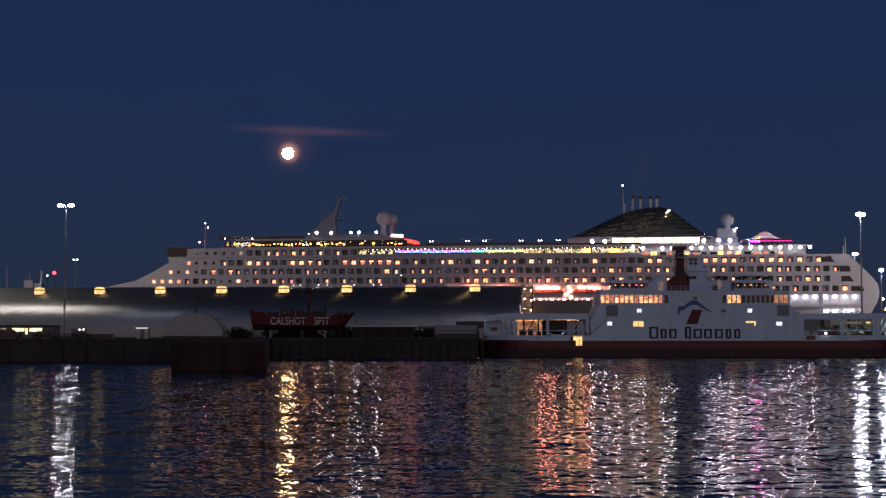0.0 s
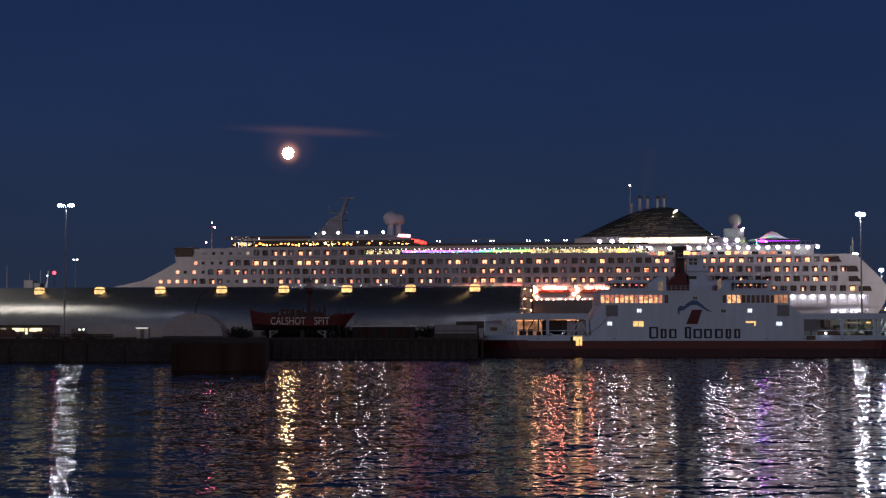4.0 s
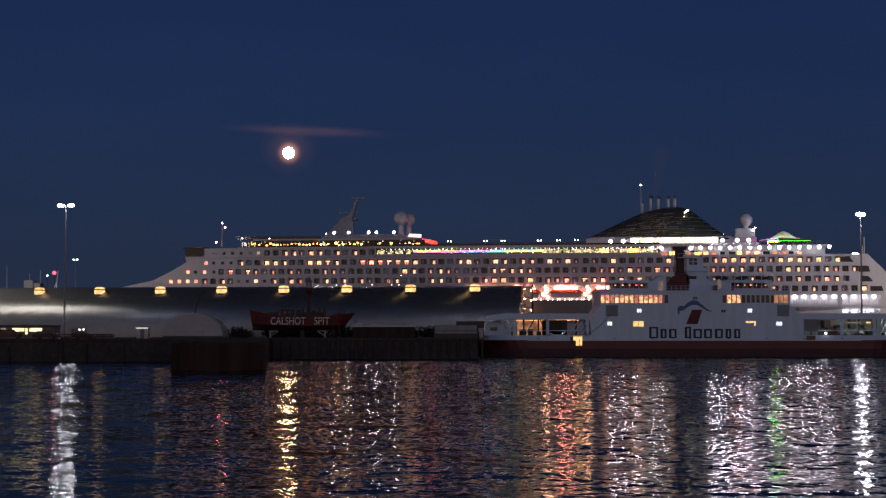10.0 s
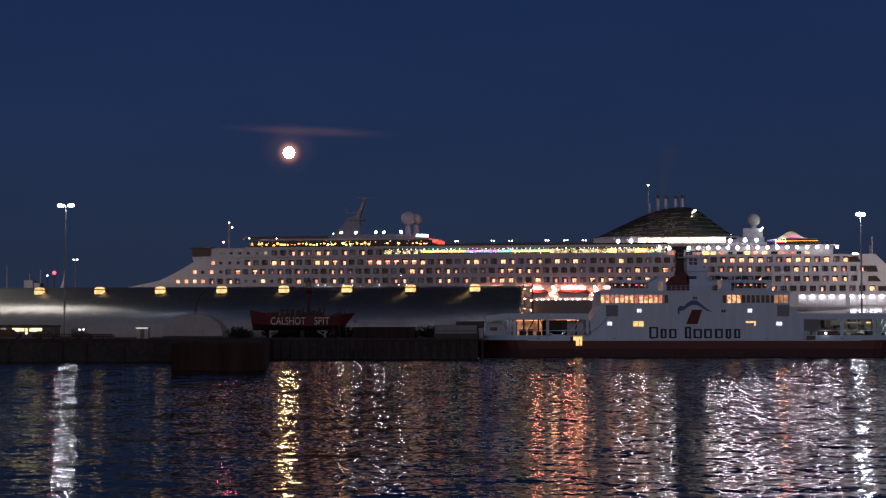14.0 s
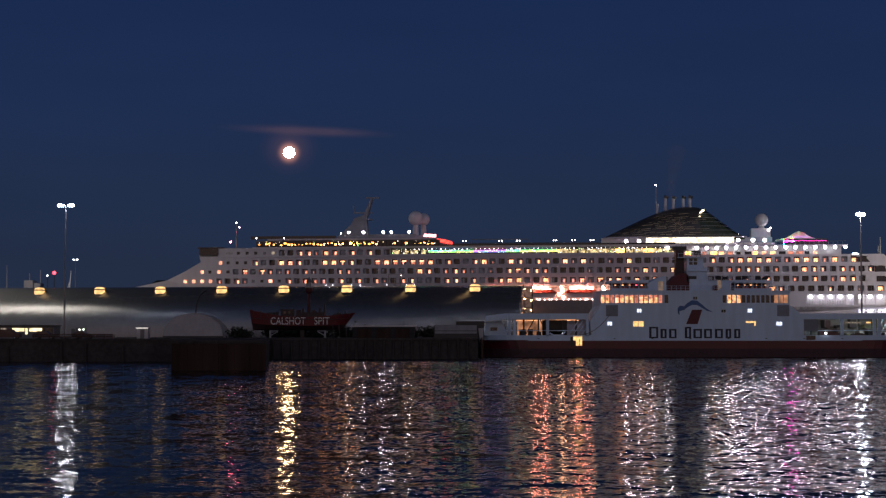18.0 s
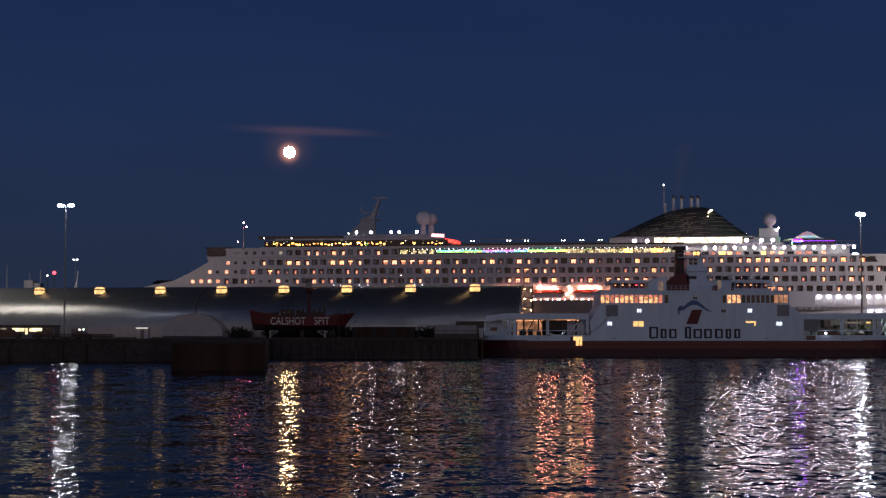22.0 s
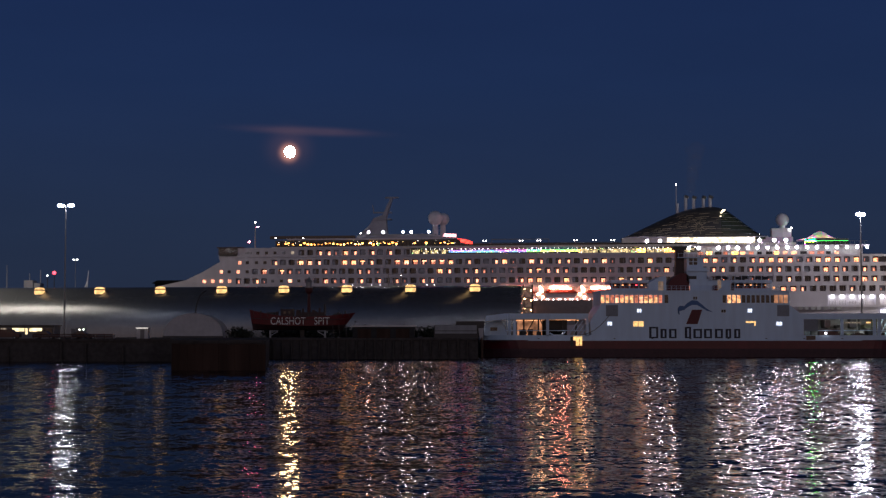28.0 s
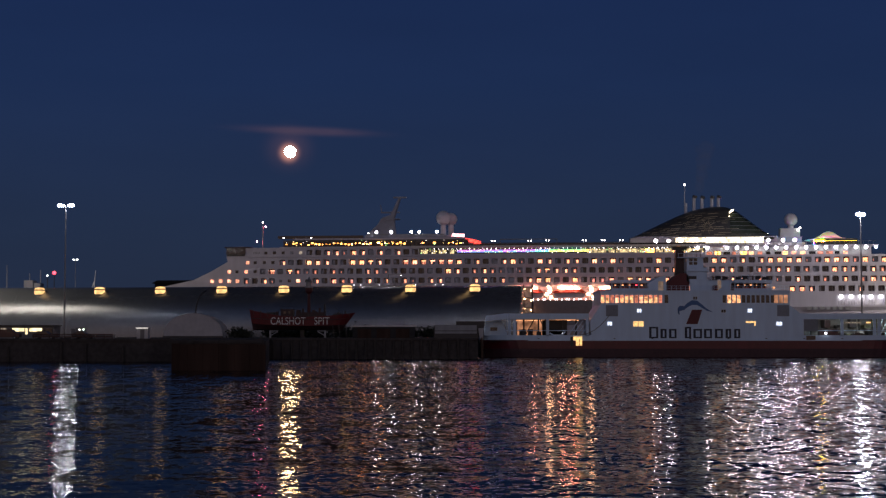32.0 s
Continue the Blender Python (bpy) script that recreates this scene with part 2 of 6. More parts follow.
FERRY_WHITE_LIT = glowing("ferry_white_cabin_light", (0.75, 0.80, 1.0), 1.6, 0.3, 3.0)
FERRY_DECK_LIT = glowing("ferry_car_deck_light", (1.0, 0.43, 0.22), 0.42, 0.7, 0.6)
DECK_FILL = glowing("deck_fill_light", (0.9, 0.95, 0.78), 12.0)
OFFICE_LIT = glowing("office_window_light", (1.0, 0.82, 0.45), 1.6, 0.4, 1.0)
LAMP_DIM = glowing("dim_office_light", (1.0, 0.8, 0.6), 0.25, 0.8, 2.0)
HUE_DRUM = hue_wheel("colour_light_drum", 1.7, 0.78)
CANOPY_UPLIGHT = glowing("canopy_uplight", (1.0, 0.60, 0.24), 0.55)
HUE_DRUM_STRONG = hue_wheel("canopy_light_drum", 7.0, 0.975)
HUE_SPOT = hue_wheel("canopy_spot_drum", 75.0, 0.992)
MOONLIGHT = glowing("moon_face", (1.0, 0.60, 0.28), 110)


# ---- mesh helpers ----
def box(bm, x0, x1, y0, y1, z0, z1):
    v = [bm.verts.new((x, y, z)) for z in (z0, z1) for x, y in ((x0, y0), (x1, y0), (x1, y1), (x0, y1))]
    for f in ((0, 1, 5, 4), (1, 2, 6, 5), (2, 3, 7, 6), (3, 0, 4, 7), (4, 5, 6, 7), (3, 2, 1, 0)):
        bm.faces.new([v[i] for i in f])


def prism(bm, outline, y0, y1, taper=None):
    """An outline in x and z, given counter-clockwise as seen from the near side, with depth from y0 to y1."""
    near = [bm.verts.new((x, y0 + (taper(x) if taper else 0), z)) for x, z in outline]
    far = [bm.verts.new((x, y1 - (taper(x) if taper else 0), z)) for x, z in outline]
    bm.faces.new(near)
    bm.faces.new(far[::-1])
    k = len(outline)
    for i in range(k):
        j = (i + 1) % k
        bm.faces.new((near[j], near[i], far[i], far[j]))


def rod(bm, a, b, r0, r1=None, n=8):
    a, b = Vector(a), Vector(b)
    r1 = r0 if r1 is None else r1
    q = (b - a).to_track_quat("Z", "Y")
    rings = []
    for p, r in ((a, r0), (b, r1)):
        rings.append([bm.verts.new(p + q @ Vector((r * math.cos(2 * math.pi * i / n), r * math.sin(2 * math.pi * i / n), 0))) for i in range(n)])
    for i in range(n):
        j = (i + 1) % n
        bm.faces.new((rings[0][i], rings[0][j], rings[1][j], rings[1][i]))
    bm.faces.new(rings[0][::-1])
    bm.faces.new(rings[1])


def ball(bm, c, r, n=12, squash=1.0):
    m = Matrix.Translation(c) @ Matrix.Diagonal((1, 1, squash, 1))
    bmesh.ops.create_uvsphere(bm, u_segments=n, v_segments=max(6, n // 2), radius=r, matrix=m)


def lathe(bm, profile, c=(0, 0, 0), n=24):
    rings = [[bm.verts.new((c[0] + r * math.cos(2 * math.pi * i / n), c[1] + r * math.sin(2 * math.pi * i / n), c[2] + z)) for i in range(n)] for r, z in profile]
    for a, b in zip(rings, rings[1:]):
        for i in range(n):
            j = (i + 1) % n
            bm.faces.new((a[i], a[j], b[j], b[i]))
    bm.faces.new(rings[0][::-1])
    bm.faces.new(rings[-1])


def mesh_of(name, bm, *materials, smooth=False):
    me = bpy.data.meshes.new(name)
    bm.normal_update()
    bm.to_mesh(me)
    bm.free()
    for m in materials:
        me.materials.append(m)
    if smooth:
        for p in me.polygons:
            p.use_smooth = True
    return me


def part(name, bm, material, parent=None, label="", smooth=False, at=None):
    mats = material if isinstance(material, (tuple, list)) else (material,)
    me = bm if isinstance(bm, bpy.types.Mesh) else mesh_of(name, bm, *mats, smooth=smooth)
    ob = new(name, me)
    if parent is not None:
        ob.parent = parent
    if at is not None:
        ob.matrix_basis = at if isinstance(at, Matrix) else Matrix.Translation(at)
    if label:
        tagged(ob, label)
    return ob


def boxes(*cells):
    bm = bmesh.new()
    for c in cells:
        box(bm, *c)
    return bm


def rods(*cells, n=8):
    bm = bmesh.new()
    for c in cells:
        rod(bm, *c, n=n)
    return bm


def thing(name, m, label, category, group="", kind=""):
    ob = new(name)
    ob.empty_display_size = 0.5
    ob.matrix_basis = m
    return tagged(ob, label, category, group, kind)


def lettering(name, words, height, material, parent, at):
    cu = bpy.data.curves.new(name, "FONT")
    cu.body, cu.size, cu.extrude, cu.align_x = words, height / 0.7, 0.02, "CENTER"
    tmp = new(name + "_draft", cu)
    bpy.context.view_layer.update()
    me = bpy.data.meshes.new_from_object(tmp.evaluated_get(bpy.context.evaluated_depsgraph_get()))
    bpy.data.objects.remove(tmp)
    me.materials.clear()
    me.materials.append(material)
    return part(name, me, material, parent, at=at)


# ---- harbour water: one sheet to the horizon, with waves where the view lies ----
def harbour_water():
    xs = np.concatenate([[-4900, -1500, -500, -200, -110], np.arange(-75, 75.01, 0.3), [110, 200, 500, 1500, 4900]])
    ys = [24.0]
    while ys[-1] < 330:
        ys.append(ys[-1] + 0.10 + ys[-1] * 0.0028)
    ys = np.array([-3000, -800, -200, -40, 0, 12] + ys + [370, 450, 700, 1500, 4900], float)
    gx, gy = np.meshgrid(xs, ys)
    rng = np.random.default_rng(7)
    z = np.zeros_like(gx)
    for k in range(44):
        length = 0.8 * (2.5 / 0.8) ** rng.random()
        way = rng.normal(math.pi / 2 + 0.1, 0.30)
        wx, wy = math.cos(way) * 2 * math.pi / length, math.sin(way) * 2 * math.pi / length
        slope = 0.0028 * (length / 2.0) ** -0.15
        fade = np.clip((length / (0.02 + gy * gy / 13670) - 3) / 5, 0, 1)
        z += fade * slope * length / (2 * math.pi) * np.sin(wx * gx + wy * gy + rng.random() * 6.283)
    edge = np.clip((78 - np.abs(gx)) / 6, 0, 1) * np.clip((gy - 20) / 6, 0, 1) * np.clip((350 - gy) / 30, 0, 1)
    z *= edge
    rows, cols = gx.shape
    me = bpy.data.meshes.new("water")
    co = np.stack([gx, gy, z], -1).reshape(-1, 3).astype(np.float32)
    i = np.arange(rows * cols).reshape(rows, cols)
    quads = np.stack([i[:-1, :-1], i[:-1, 1:], i[1:, 1:], i[1:, :-1]], -1).reshape(-1, 4)
    me.vertices.add(len(co))
    me.vertices.foreach_set("co", co.ravel())
    me.loops.add(quads.size)
    me.loops.foreach_set("vertex_index", quads.ravel().astype(np.int32))
    me.polygons.add(len(quads))
    me.polygons.foreach_set("loop_start", np.arange(0, quads.size, 4, dtype=np.int32))
    me.polygons.foreach_set("use_smooth", np.ones(len(quads), bool))
    me.update(calc_edges=True)
    me.materials.append(WATER)
    return tagged(new("water", me), "dark rippled harbour water with light reflections", "water", kind="structure")


water = harbour_water()


# ---- quay: paved ground with a stepped edge ----
def quay():
    g = tagged(new("ground", None), "dark asphalt quay with a stone edge", "quay", kind="structure")
    bm = bmesh.new()
    line = [(-900, 280), (-49.0, 280), (-37.2, 212), (-24.3, 212), (-34.8, 310), (7, 310), (7, 352), (900, 352), (900, 372), (60, 470), (-400, 520), (-900, 520)]
    low = [bm.verts.new((x, y, -4)) for x, y in line]
    top = [bm.verts.new((x, y, 4)) for x, y in line]
    bm.faces.new(top)
    for i in range(len(line)):
        j = (i + 1) % len(line)
        bm.faces.new((low[i], low[j], top[j], top[i])).material_index = 1
    part("quay_deck", bm, (ASPHALT, QUAY_STONE), g)
    for x0, x1, y in ((-400, -48.9, 280), (-37.3, -24.1, 212), (-34.8, 7, 310)):
        long, x = 3.2, x0 if x0 > -100 else -100
        while x < x1 - 0.5:
            part("coping_stone", boxes((x, min(x + long - 0.04, x1), y - 0.3, y + 0.45, 3.7, 4.12 + 0.05 * ((x * 7) % 1))), QUAY_STONE, g)
            x += long
    return g


ground = quay()


# ---- curved transit shed with its roof lanterns ----
def shed():
    m = pose(0, 450, 4, 0, 0, -8.3)
    s = thing("transit_shed", m, "long shed with a curved grey metal roof along the quay", "shed")
    bm = bmesh.new()
    n = 26
    left, right = -190.0, 23.3
    near, far = [], []
    for i in range(n + 1):
        a = math.pi * i / n
        y, z = -13 * math.cos(a), 14.95 * max(0, math.sin(a)) ** 0.8
        near.append(bm.verts.new((left, y, z)))
        far.append(bm.verts.new((right, y, z)))
    for i in range(n):
        bm.faces.new((near[i], far[i], far[i + 1], near[i + 1]))
    bm.faces.new(near)
    bm.faces.new(far[::-1])
    bmesh.ops.recalc_face_normals(bm, faces=bm.faces)
    part("roof", bm, ROOF_METAL, s, smooth=True)
    for k in range(12):
        u = right - 4 - k * 18.3
        a0 = [(-13.06 * math.cos(math.pi * i / n), 15.02 * max(0, math.sin(math.pi * i / n)) ** 0.8) for i in range(n + 1)]
        bm = bmesh.new()
        for (ya, za), (yb, zb) in zip(a0, a0[1:]):
            rod(bm, (u, ya, za), (u, yb, zb), 0.02, n=5)
        part("roof_seam", bm, ROOF_METAL, s)
    return s


transit_shed = shed()


def roof_lantern():
    t = thing("roof_lantern", pose(0, 0, 0), "glowing warm round ventilator lantern on the shed ridge", "lantern", "roof lanterns")
    bm = bmesh.new()
    lathe(bm, [(1.36, 0.0), (1.5, 0.18), (1.54, 1.12), (1.48, 1.16)])
    part("glass_drum", bm, LANTERN, t, smooth=True)
    bm = bmesh.new()
    lathe(bm, [(1.58, 1.16), (1.64, 1.42), (1.55, 1.46)])
    part("rim", bm, DARK_STEEL, t)
    bm = bmesh.new()
    lathe(bm, [(1.5, 1.46), (1.46, 1.74), (1.15, 2.0), (0.5, 2.1)])
    part("cap", bm, LANTERN, t, smooth=True)
    bm = bmesh.new()
    lathe(bm, [(1.4, -1.4), (1.4, -0.2), (1.55, -0.1), (1.55, -0.04), (1.36, 0.0)])
    part("curb", bm, DARK_STEEL, t)
    return t


def lanterns():
    base = pose(0, 450, 4, 0, 0, -8.3)
    first = roof_lantern()
    spots = [(10.2 - 18.7 * k, 13.1 - 0.06 * k) for k in range(9)]
    first.matrix_basis = base @ pose(spots[0][0], -6.5, spots[0][1])
    for u, z in spots[1:]:
        copy_thing(first, base @ pose(u, -6.5, z))


lanterns()


# ---- cruise ship ----
SHIP_ROWS = [(0, pose(0, 487, 0, 0, 0, -8.0)), (16.5, pose(9.6, 486, 0, 0, 0, -7.7)), (32, pose(19.6, 484.5, 0, 0, 0, -7.2))]
DECK = 2.95


def cabin_panes():
    """Kinds of balcony back wall: a dark glazed front with the lit part of the room, curtains and furniture behind it."""
    kinds = {}
    rnd = random.Random(17)

    def kind(letter, cells):
        bm = boxes((-0.95, 0.95, 0.0, 0.06, -0.85, 0.85))
        for layer, (x0, x1, z0, z1, lit) in enumerate(cells):
            k = len(bm.faces)
            if lit > 1:
                x0, x1, z0, z1 = 0.08 + 0.8 * x0, 0.08 + 0.8 * x1, -0.12 + 0.8 * z0, -0.12 + 0.8 * z1
            box(bm, x0, x1, -0.03 - 0.012 * layer, 0.0, z0, z1)
            bm.faces.ensure_lookup_table()
            for f in bm.faces[k:]:
                f.material_index = lit
        kinds.setdefault(letter, []).append(mesh_of("cabin_front", bm, DARK_GLASS, CABIN_DIM, CABIN_ORANGE, CABIN_WARM, CABIN_BRIGHT, CABIN_PINK, CABIN_YELLOW))
    for k in range(5):
        r = rnd.random
        soft, core = rnd.choice((2, 3, 5)), rnd.choice((4, 6, 6))
        a = -0.7 + 0.5 * r()
        chair = (a + 0.1 + 0.5 * r(), -0.8, -0.35 + 0.3 * r())
        seat = (chair[0], chair[0] + 0.22, chair[1], chair[2], 0)
        kind("b", [(-0.86, 0.86, -0.78, 0.72, 3), (-0.8, 0.8 - 0.3 * r(), -0.6, 0.7, core), (-0.8, 0.8, 0.5, 0.74, 6), seat])
        kind("w", [(-0.8, 0.8, -0.8, 0.62, soft), (a, a + 0.75 + 0.3 * r(), -0.75, 0.35 + 0.25 * r(), core), seat])
        kind("h", [(-0.15, 0.75, -0.8, 0.6, soft), (0.0, 0.5 + 0.2 * r(), -0.7 + 0.3 * r(), 0.4, core), (-0.85, -0.2, -0.8, 0.6, 1)])
        kind("o", [(-0.8, 0.5 + 0.3 * r(), -0.8, 0.66, 1), (a, a + 0.6 + 0.4 * r(), -0.8, 0.5, soft if k % 2 else 2), (a + 0.2, a + 0.42, -0.5, 0.0, 3 if k % 3 else core)])
        kind("t", [(-0.85, 0.85, -0.8, 0.3, 2 if k % 2 else 1), (-0.85, 0.85, 0.3, 0.74, core), (a, a + 0.6, -0.75, 0.25, 3), seat])
        kind("d", [(-0.9, 0.9, -0.8, 0.8, 1), (a, a + 0.3, -0.6, 0.1 + 0.4 * r(), 1 if k % 2 else 2)])
        kind(".", [(-0.9, -0.3 + 0.3 * r(), -0.8, 0.7, 1)] if k % 2 else [(0.3, 0.4, -0.8, 0.7, 1)])
    return kinds


def pierced(bm, u0, u1, z0, z1, holes, h0, h1, depth, corner=0.0):
    """A wall from u0 to u1 with openings between the heights h0 and h1."""
    box(bm, u0, u1, 0, depth, z0, h0)
    box(bm, u0, u1, 0, depth, h1, z1)
    at = u0
    for a, b in holes:
        box(bm, at, a, 0, depth, h0, h1)
        at = b
    box(bm, at, u1, 0, depth, h0, h1)
    for a, b in holes if corner else ():
        for x, sx in ((a, 1), (b, -1)):
            for z, sz in ((h0, 1), (h1, -1)):
                tri = [(x, z), (x + sx * corner, z), (x, z + sz * corner)]
                prism(bm, tri if sx * sz > 0 else tri[::-1], 0.004, depth)


def bow_taper(u):
    return 15.5 * min(1, max(0, (-84 - u) / 62)) ** 1.7


def cruise_ship():
    s = thing("cruise_ship", SHIP_ROWS[0][1], "large white cruise ship with lit cabins and a black dome funnel", "ship")
    rnd = random.Random(5)
    fronts = cabin_panes()

    # hull under the cabin decks
    bm = bmesh.new()
    prism(bm, [(-145, 18.4), (-136, 0), (-133, -2), (126, -2), (129.8, 9.5), (131.6, 12.2), (132.1, 13.2), (132.1, 13.4), (-84, 13.4), (-84, 18.4)], 0, 32, bow_taper)
    part("hull", bm, WHITE_PAINT, s)
    bm = bmesh.new()
    prism(bm, [(-84.2, 32.9), (-89.5, 32.8), (-89.9, 31.9), (-89.9, 29.4), (-89.5, 28.1), (-95.2, 25.0), (-101.2, 22.3), (-112, 20.3), (-117, 19.7), (-145, 19.6), (-145, 18.4), (-84.2, 18.4)], 0, 32, bow_taper)
    part("forecastle", bm, WHITE_PAINT, s)
    part("bridge_window", boxes((-89.9, -83.6, -0.25, 32.2, 30.4, 32.45)), DARK_GLASS, s, "dark bridge window band")
    part("bridge_roof", boxes((-90.4, -82.0, -0.5, 32.5, 32.45, 32.8)), DARK_MAROON, s)
    # dark strip painted for the soft shade below the window band
    part("bridge_shade_strip", boxes((-89.7, -83.8, -0.2, 32.1, 29.9, 30.4)), DARK_STEEL, s)
    # core behind the balconies, and the decks above the boats
    part("core", boxes((-84, 124, 1.6, 30.4, 13.4, 29.3), (-84, 62, 1.6, 30.4, 29.3, 32.2)), WHITE_PAINT, s)
    part("deck_edge", boxes((-84, 62, -0.12, 6, 32.15, 32.5)), WHITE_PAINT, s)
    part("edge_coaming", boxes((-30, 62, -0.2, 0.1, 32.15, 32.75)), CANVAS, s)

    # cabin decks: one letter a cabin, from the bow aft (. dark, d dim, o orange, w warm, h half drawn curtain, t light above, b bright)
    rows = [
        (21.9, -83.4, 2.84, 130.2, "o.hdqsQsh.woo.h.h.hd.hhdd.hh.hd.hwbd.b.oowdthw.w.tdh..h..o.d.h..o.h.owh."),
        (24.9, -77.9, 2.84, 127.2, "dtdtodo.od..ood....d.bh.ohoddd.hthho....d..ohdwo.tohh..oohh.od.who.ho.oh"),
        (27.8, -71.6, 2.84, 124.3, "hd.bwh..bbth..tbttttw.h.dhbd.bh.hh.bdbd.d.b..d..wwdh.hwbwwdowbwobdw."),
        (30.9, -79.8, 2.84, -27.5, "nsssql..hhdwhdhdh.."),
        (18.9, 88.2, 2.95, 132.9, "wwo....o..d.b"),
    ]
    for zc, first, pitch, end, cabins in rows:
        bm = bmesh.new()
        holes = []
        for k, letter in enumerate(cabins):
            u = first + pitch * k
            if letter in "sqQln":
                if letter == "n":
                    for j in range(5):
                        part("emblem_bar", boxes((u - 1.2 + 0.45 * j, u - 0.95 + 0.45 * j, -0.05, 0.02, zc - 0.4, zc + 0.2 + 0.1 * (j % 3))), MID_STEEL, s)
                else:
                    small = 0.5 if letter != "Q" else 0.6
                    part("porthole", boxes((u - small, u + small, -0.05, 0.07, zc - 0.5, zc + 0.42)), {"s": DARK_GLASS, "q": CABIN_DIM, "Q": CABIN_BRIGHT, "l": LAMP_DIM}[letter], s)
                continue
            holes.append((u - 0.98, u + 0.98))
            part("cabin_front", rnd.choice(fronts[letter]), None, s, at=(u, 1.35, zc))
        pierced(bm, -84.2 if zc != 18.9 else 62, end, zc - DECK / 2, zc + DECK / 2, holes, zc - 0.88, zc + 0.88, 1.4, 0.2)
        part("balcony_wall", bm, WHITE_PAINT, s)
    # small round-cornered windows near the bow
    for zc, us in ((27.8, ((-82.9, 1), (-80.4, 0), (-77.4, 0), (-74.6, 0))), (24.9, ((-89.0, 1), (-86.4, 0), (-83.4, 1), (-80.4, 0))),
                   (21.9, ((-94.8, 1), (-91.9, 1), (-89.0, 2), (-86.2, 1)))):
        for u, lit in us:
            y = bow_taper(u) - 0.05
            part("porthole", boxes((u - 0.5, u + 0.5, y, y + 0.12, zc - 0.5, zc + 0.45)), (DARK_GLASS, CABIN_WARM, CABIN_BRIGHT)[lit], s)

    # stern: rounded in profile
    rounded = [(131.6, 12.2), (132.3, 13.41), (132.8, 14.3), (133.5, 16.3), (133.6, 18.2), (133.2, 20.1), (131.6, 22.2), (129.3, 24.6)]
    bm = bmesh.new()
    prism(bm, [(113, 29.3), (126.0, 17.4), (129.8, 9.5)] + rounded + [(124.6, 29.3)], 1.502, 31)
    part("stern", bm, WHITE_PAINT, s)
    bm = bmesh.new()
    prism(bm, rounded[1:] + [(124.6, 29.3), (124.302, 29.3), (124.302, 26.35), (127.202, 26.35), (127.202, 23.4), (130.202, 23.4), (130.202, 20.45), (132.902, 20.45), (132.902, 17.45), (132.002, 17.45), (132.002, 13.41)], 0.0, 1.5)
    part("stern_shell", bm, WHITE_PAINT, s)
    # dark slabs on the shell; the openings' inner shade is their colour
    for lo, hi, a, b, slant in ((26.9, 28.5, 116.7, 119.2, 1.3), (23.9, 25.6, 121.9, 124.9, 0.4), (20.9, 22.6, 122.4, 124.9, 1.3), (18.0, 19.5, 125.3, 128.7, 0.5)):
        bm = bmesh.new()
        prism(bm, [(a, lo), (b + slant, lo), (b, hi), (a, hi)], -0.05, 0.4)
        part("stern_opening", bm, DARK_GLASS, s)
    bm = rods(((124.0, 3, 29), (124.0, 3, 34.6), 0.22), ((123.4, 3, 29), (123.4, 3, 32.0), 0.18))
    part("ensign_staff", bm, MID_STEEL, s)

    # boat deck: open recess with lifeboats, then the lit stern arcade
    bm = bmesh.new()
    pierced(bm, 62, 132.0, 13.4, 17.42, [(101.5, 115.6), (116.9, 128.2)], 13.9, 16.9, 1.4)
    part("arcade_wall", bm, WHITE_PAINT, s)
    part("arcade_back", boxes((101, 128.6, 1.3, 1.5, 13.8, 17.0)), surface("arcade_paint", (0.58, 0.56, 0.58), 0.5), s)
    for k in range(9):
        u = 102.8 + 2.95 * k
        if k < 4:
            part("arcade_rail", boxes(*[(u - 0.9 + 0.45 * j, u - 0.82 + 0.45 * j, 0.3, 0.4, 13.9, 15.2) for j in range(5)]), DARK_STEEL, s)
        bm = bmesh.new()
        ball(bm, (u, 0.5, 16.4), 0.62, 10)
        part("arcade_lamp", bm, LAMP_ARCADE, s)
        part("arcade_post", boxes((u + 1.3, u + 1.5, -0.02, 0.2, 13.9, 16.9)), WHITE_PAINT, s)
    part("mooring_deck_light", boxes((117, 128, -0.06, 0.2, 11.4, 12.5)), MOORING_LIT, s)
    # back wall glows itself, standing for lamplight in the boat recess
    part("boat_deck_back", boxes((0, 62, 1.5, 1.6, 13.4, 19.75)), BOAT_DECK_GLOW, s)
    part("boat_deck_head", boxes((0, 62, 0.0, 1.6, 19.75, 20.42)), WHITE_PAINT, s)
    part("shell_plating", boxes((-84, 0, 0.0, 1.6, 13.4, 20.42)), WHITE_PAINT, s)
    part("boat_deck_edge", boxes((0, 62, -0.05, 1.45, 13.4, 15.2)), WHITE_PAINT, s)
    for k in range(4):
        lifeboat(s, 7 + 13.0 * k)
    for k in range(46):
        bm = bmesh.new()
        ball(bm, (5 + 1.24 * k + 0.3 * (k % 3), -0.2, 15.7), 0.19, 6)
        part("boat_deck_lamp", bm, LAMP_SMALL, s)
    for u in (-48.2, -46.0, -40.0, -37.2, -28.5, -22.2, -19.8):
        bm = bmesh.new()
        ball(bm, (u, -0.2, 20.45), 0.11, 8)
        part("boat_deck_lamp", bm, LAMP_ARCADE, s)

    # upper lounge deck forward: an open gallery with warm lamps between dark mullions
    part("lounge_wall", boxes((-72, -12, 3.0, 3.5, 32.5, 33.0), (-72, -12, 3.0, 3.5, 34.55, 35.0)), DECK_GREY, s)
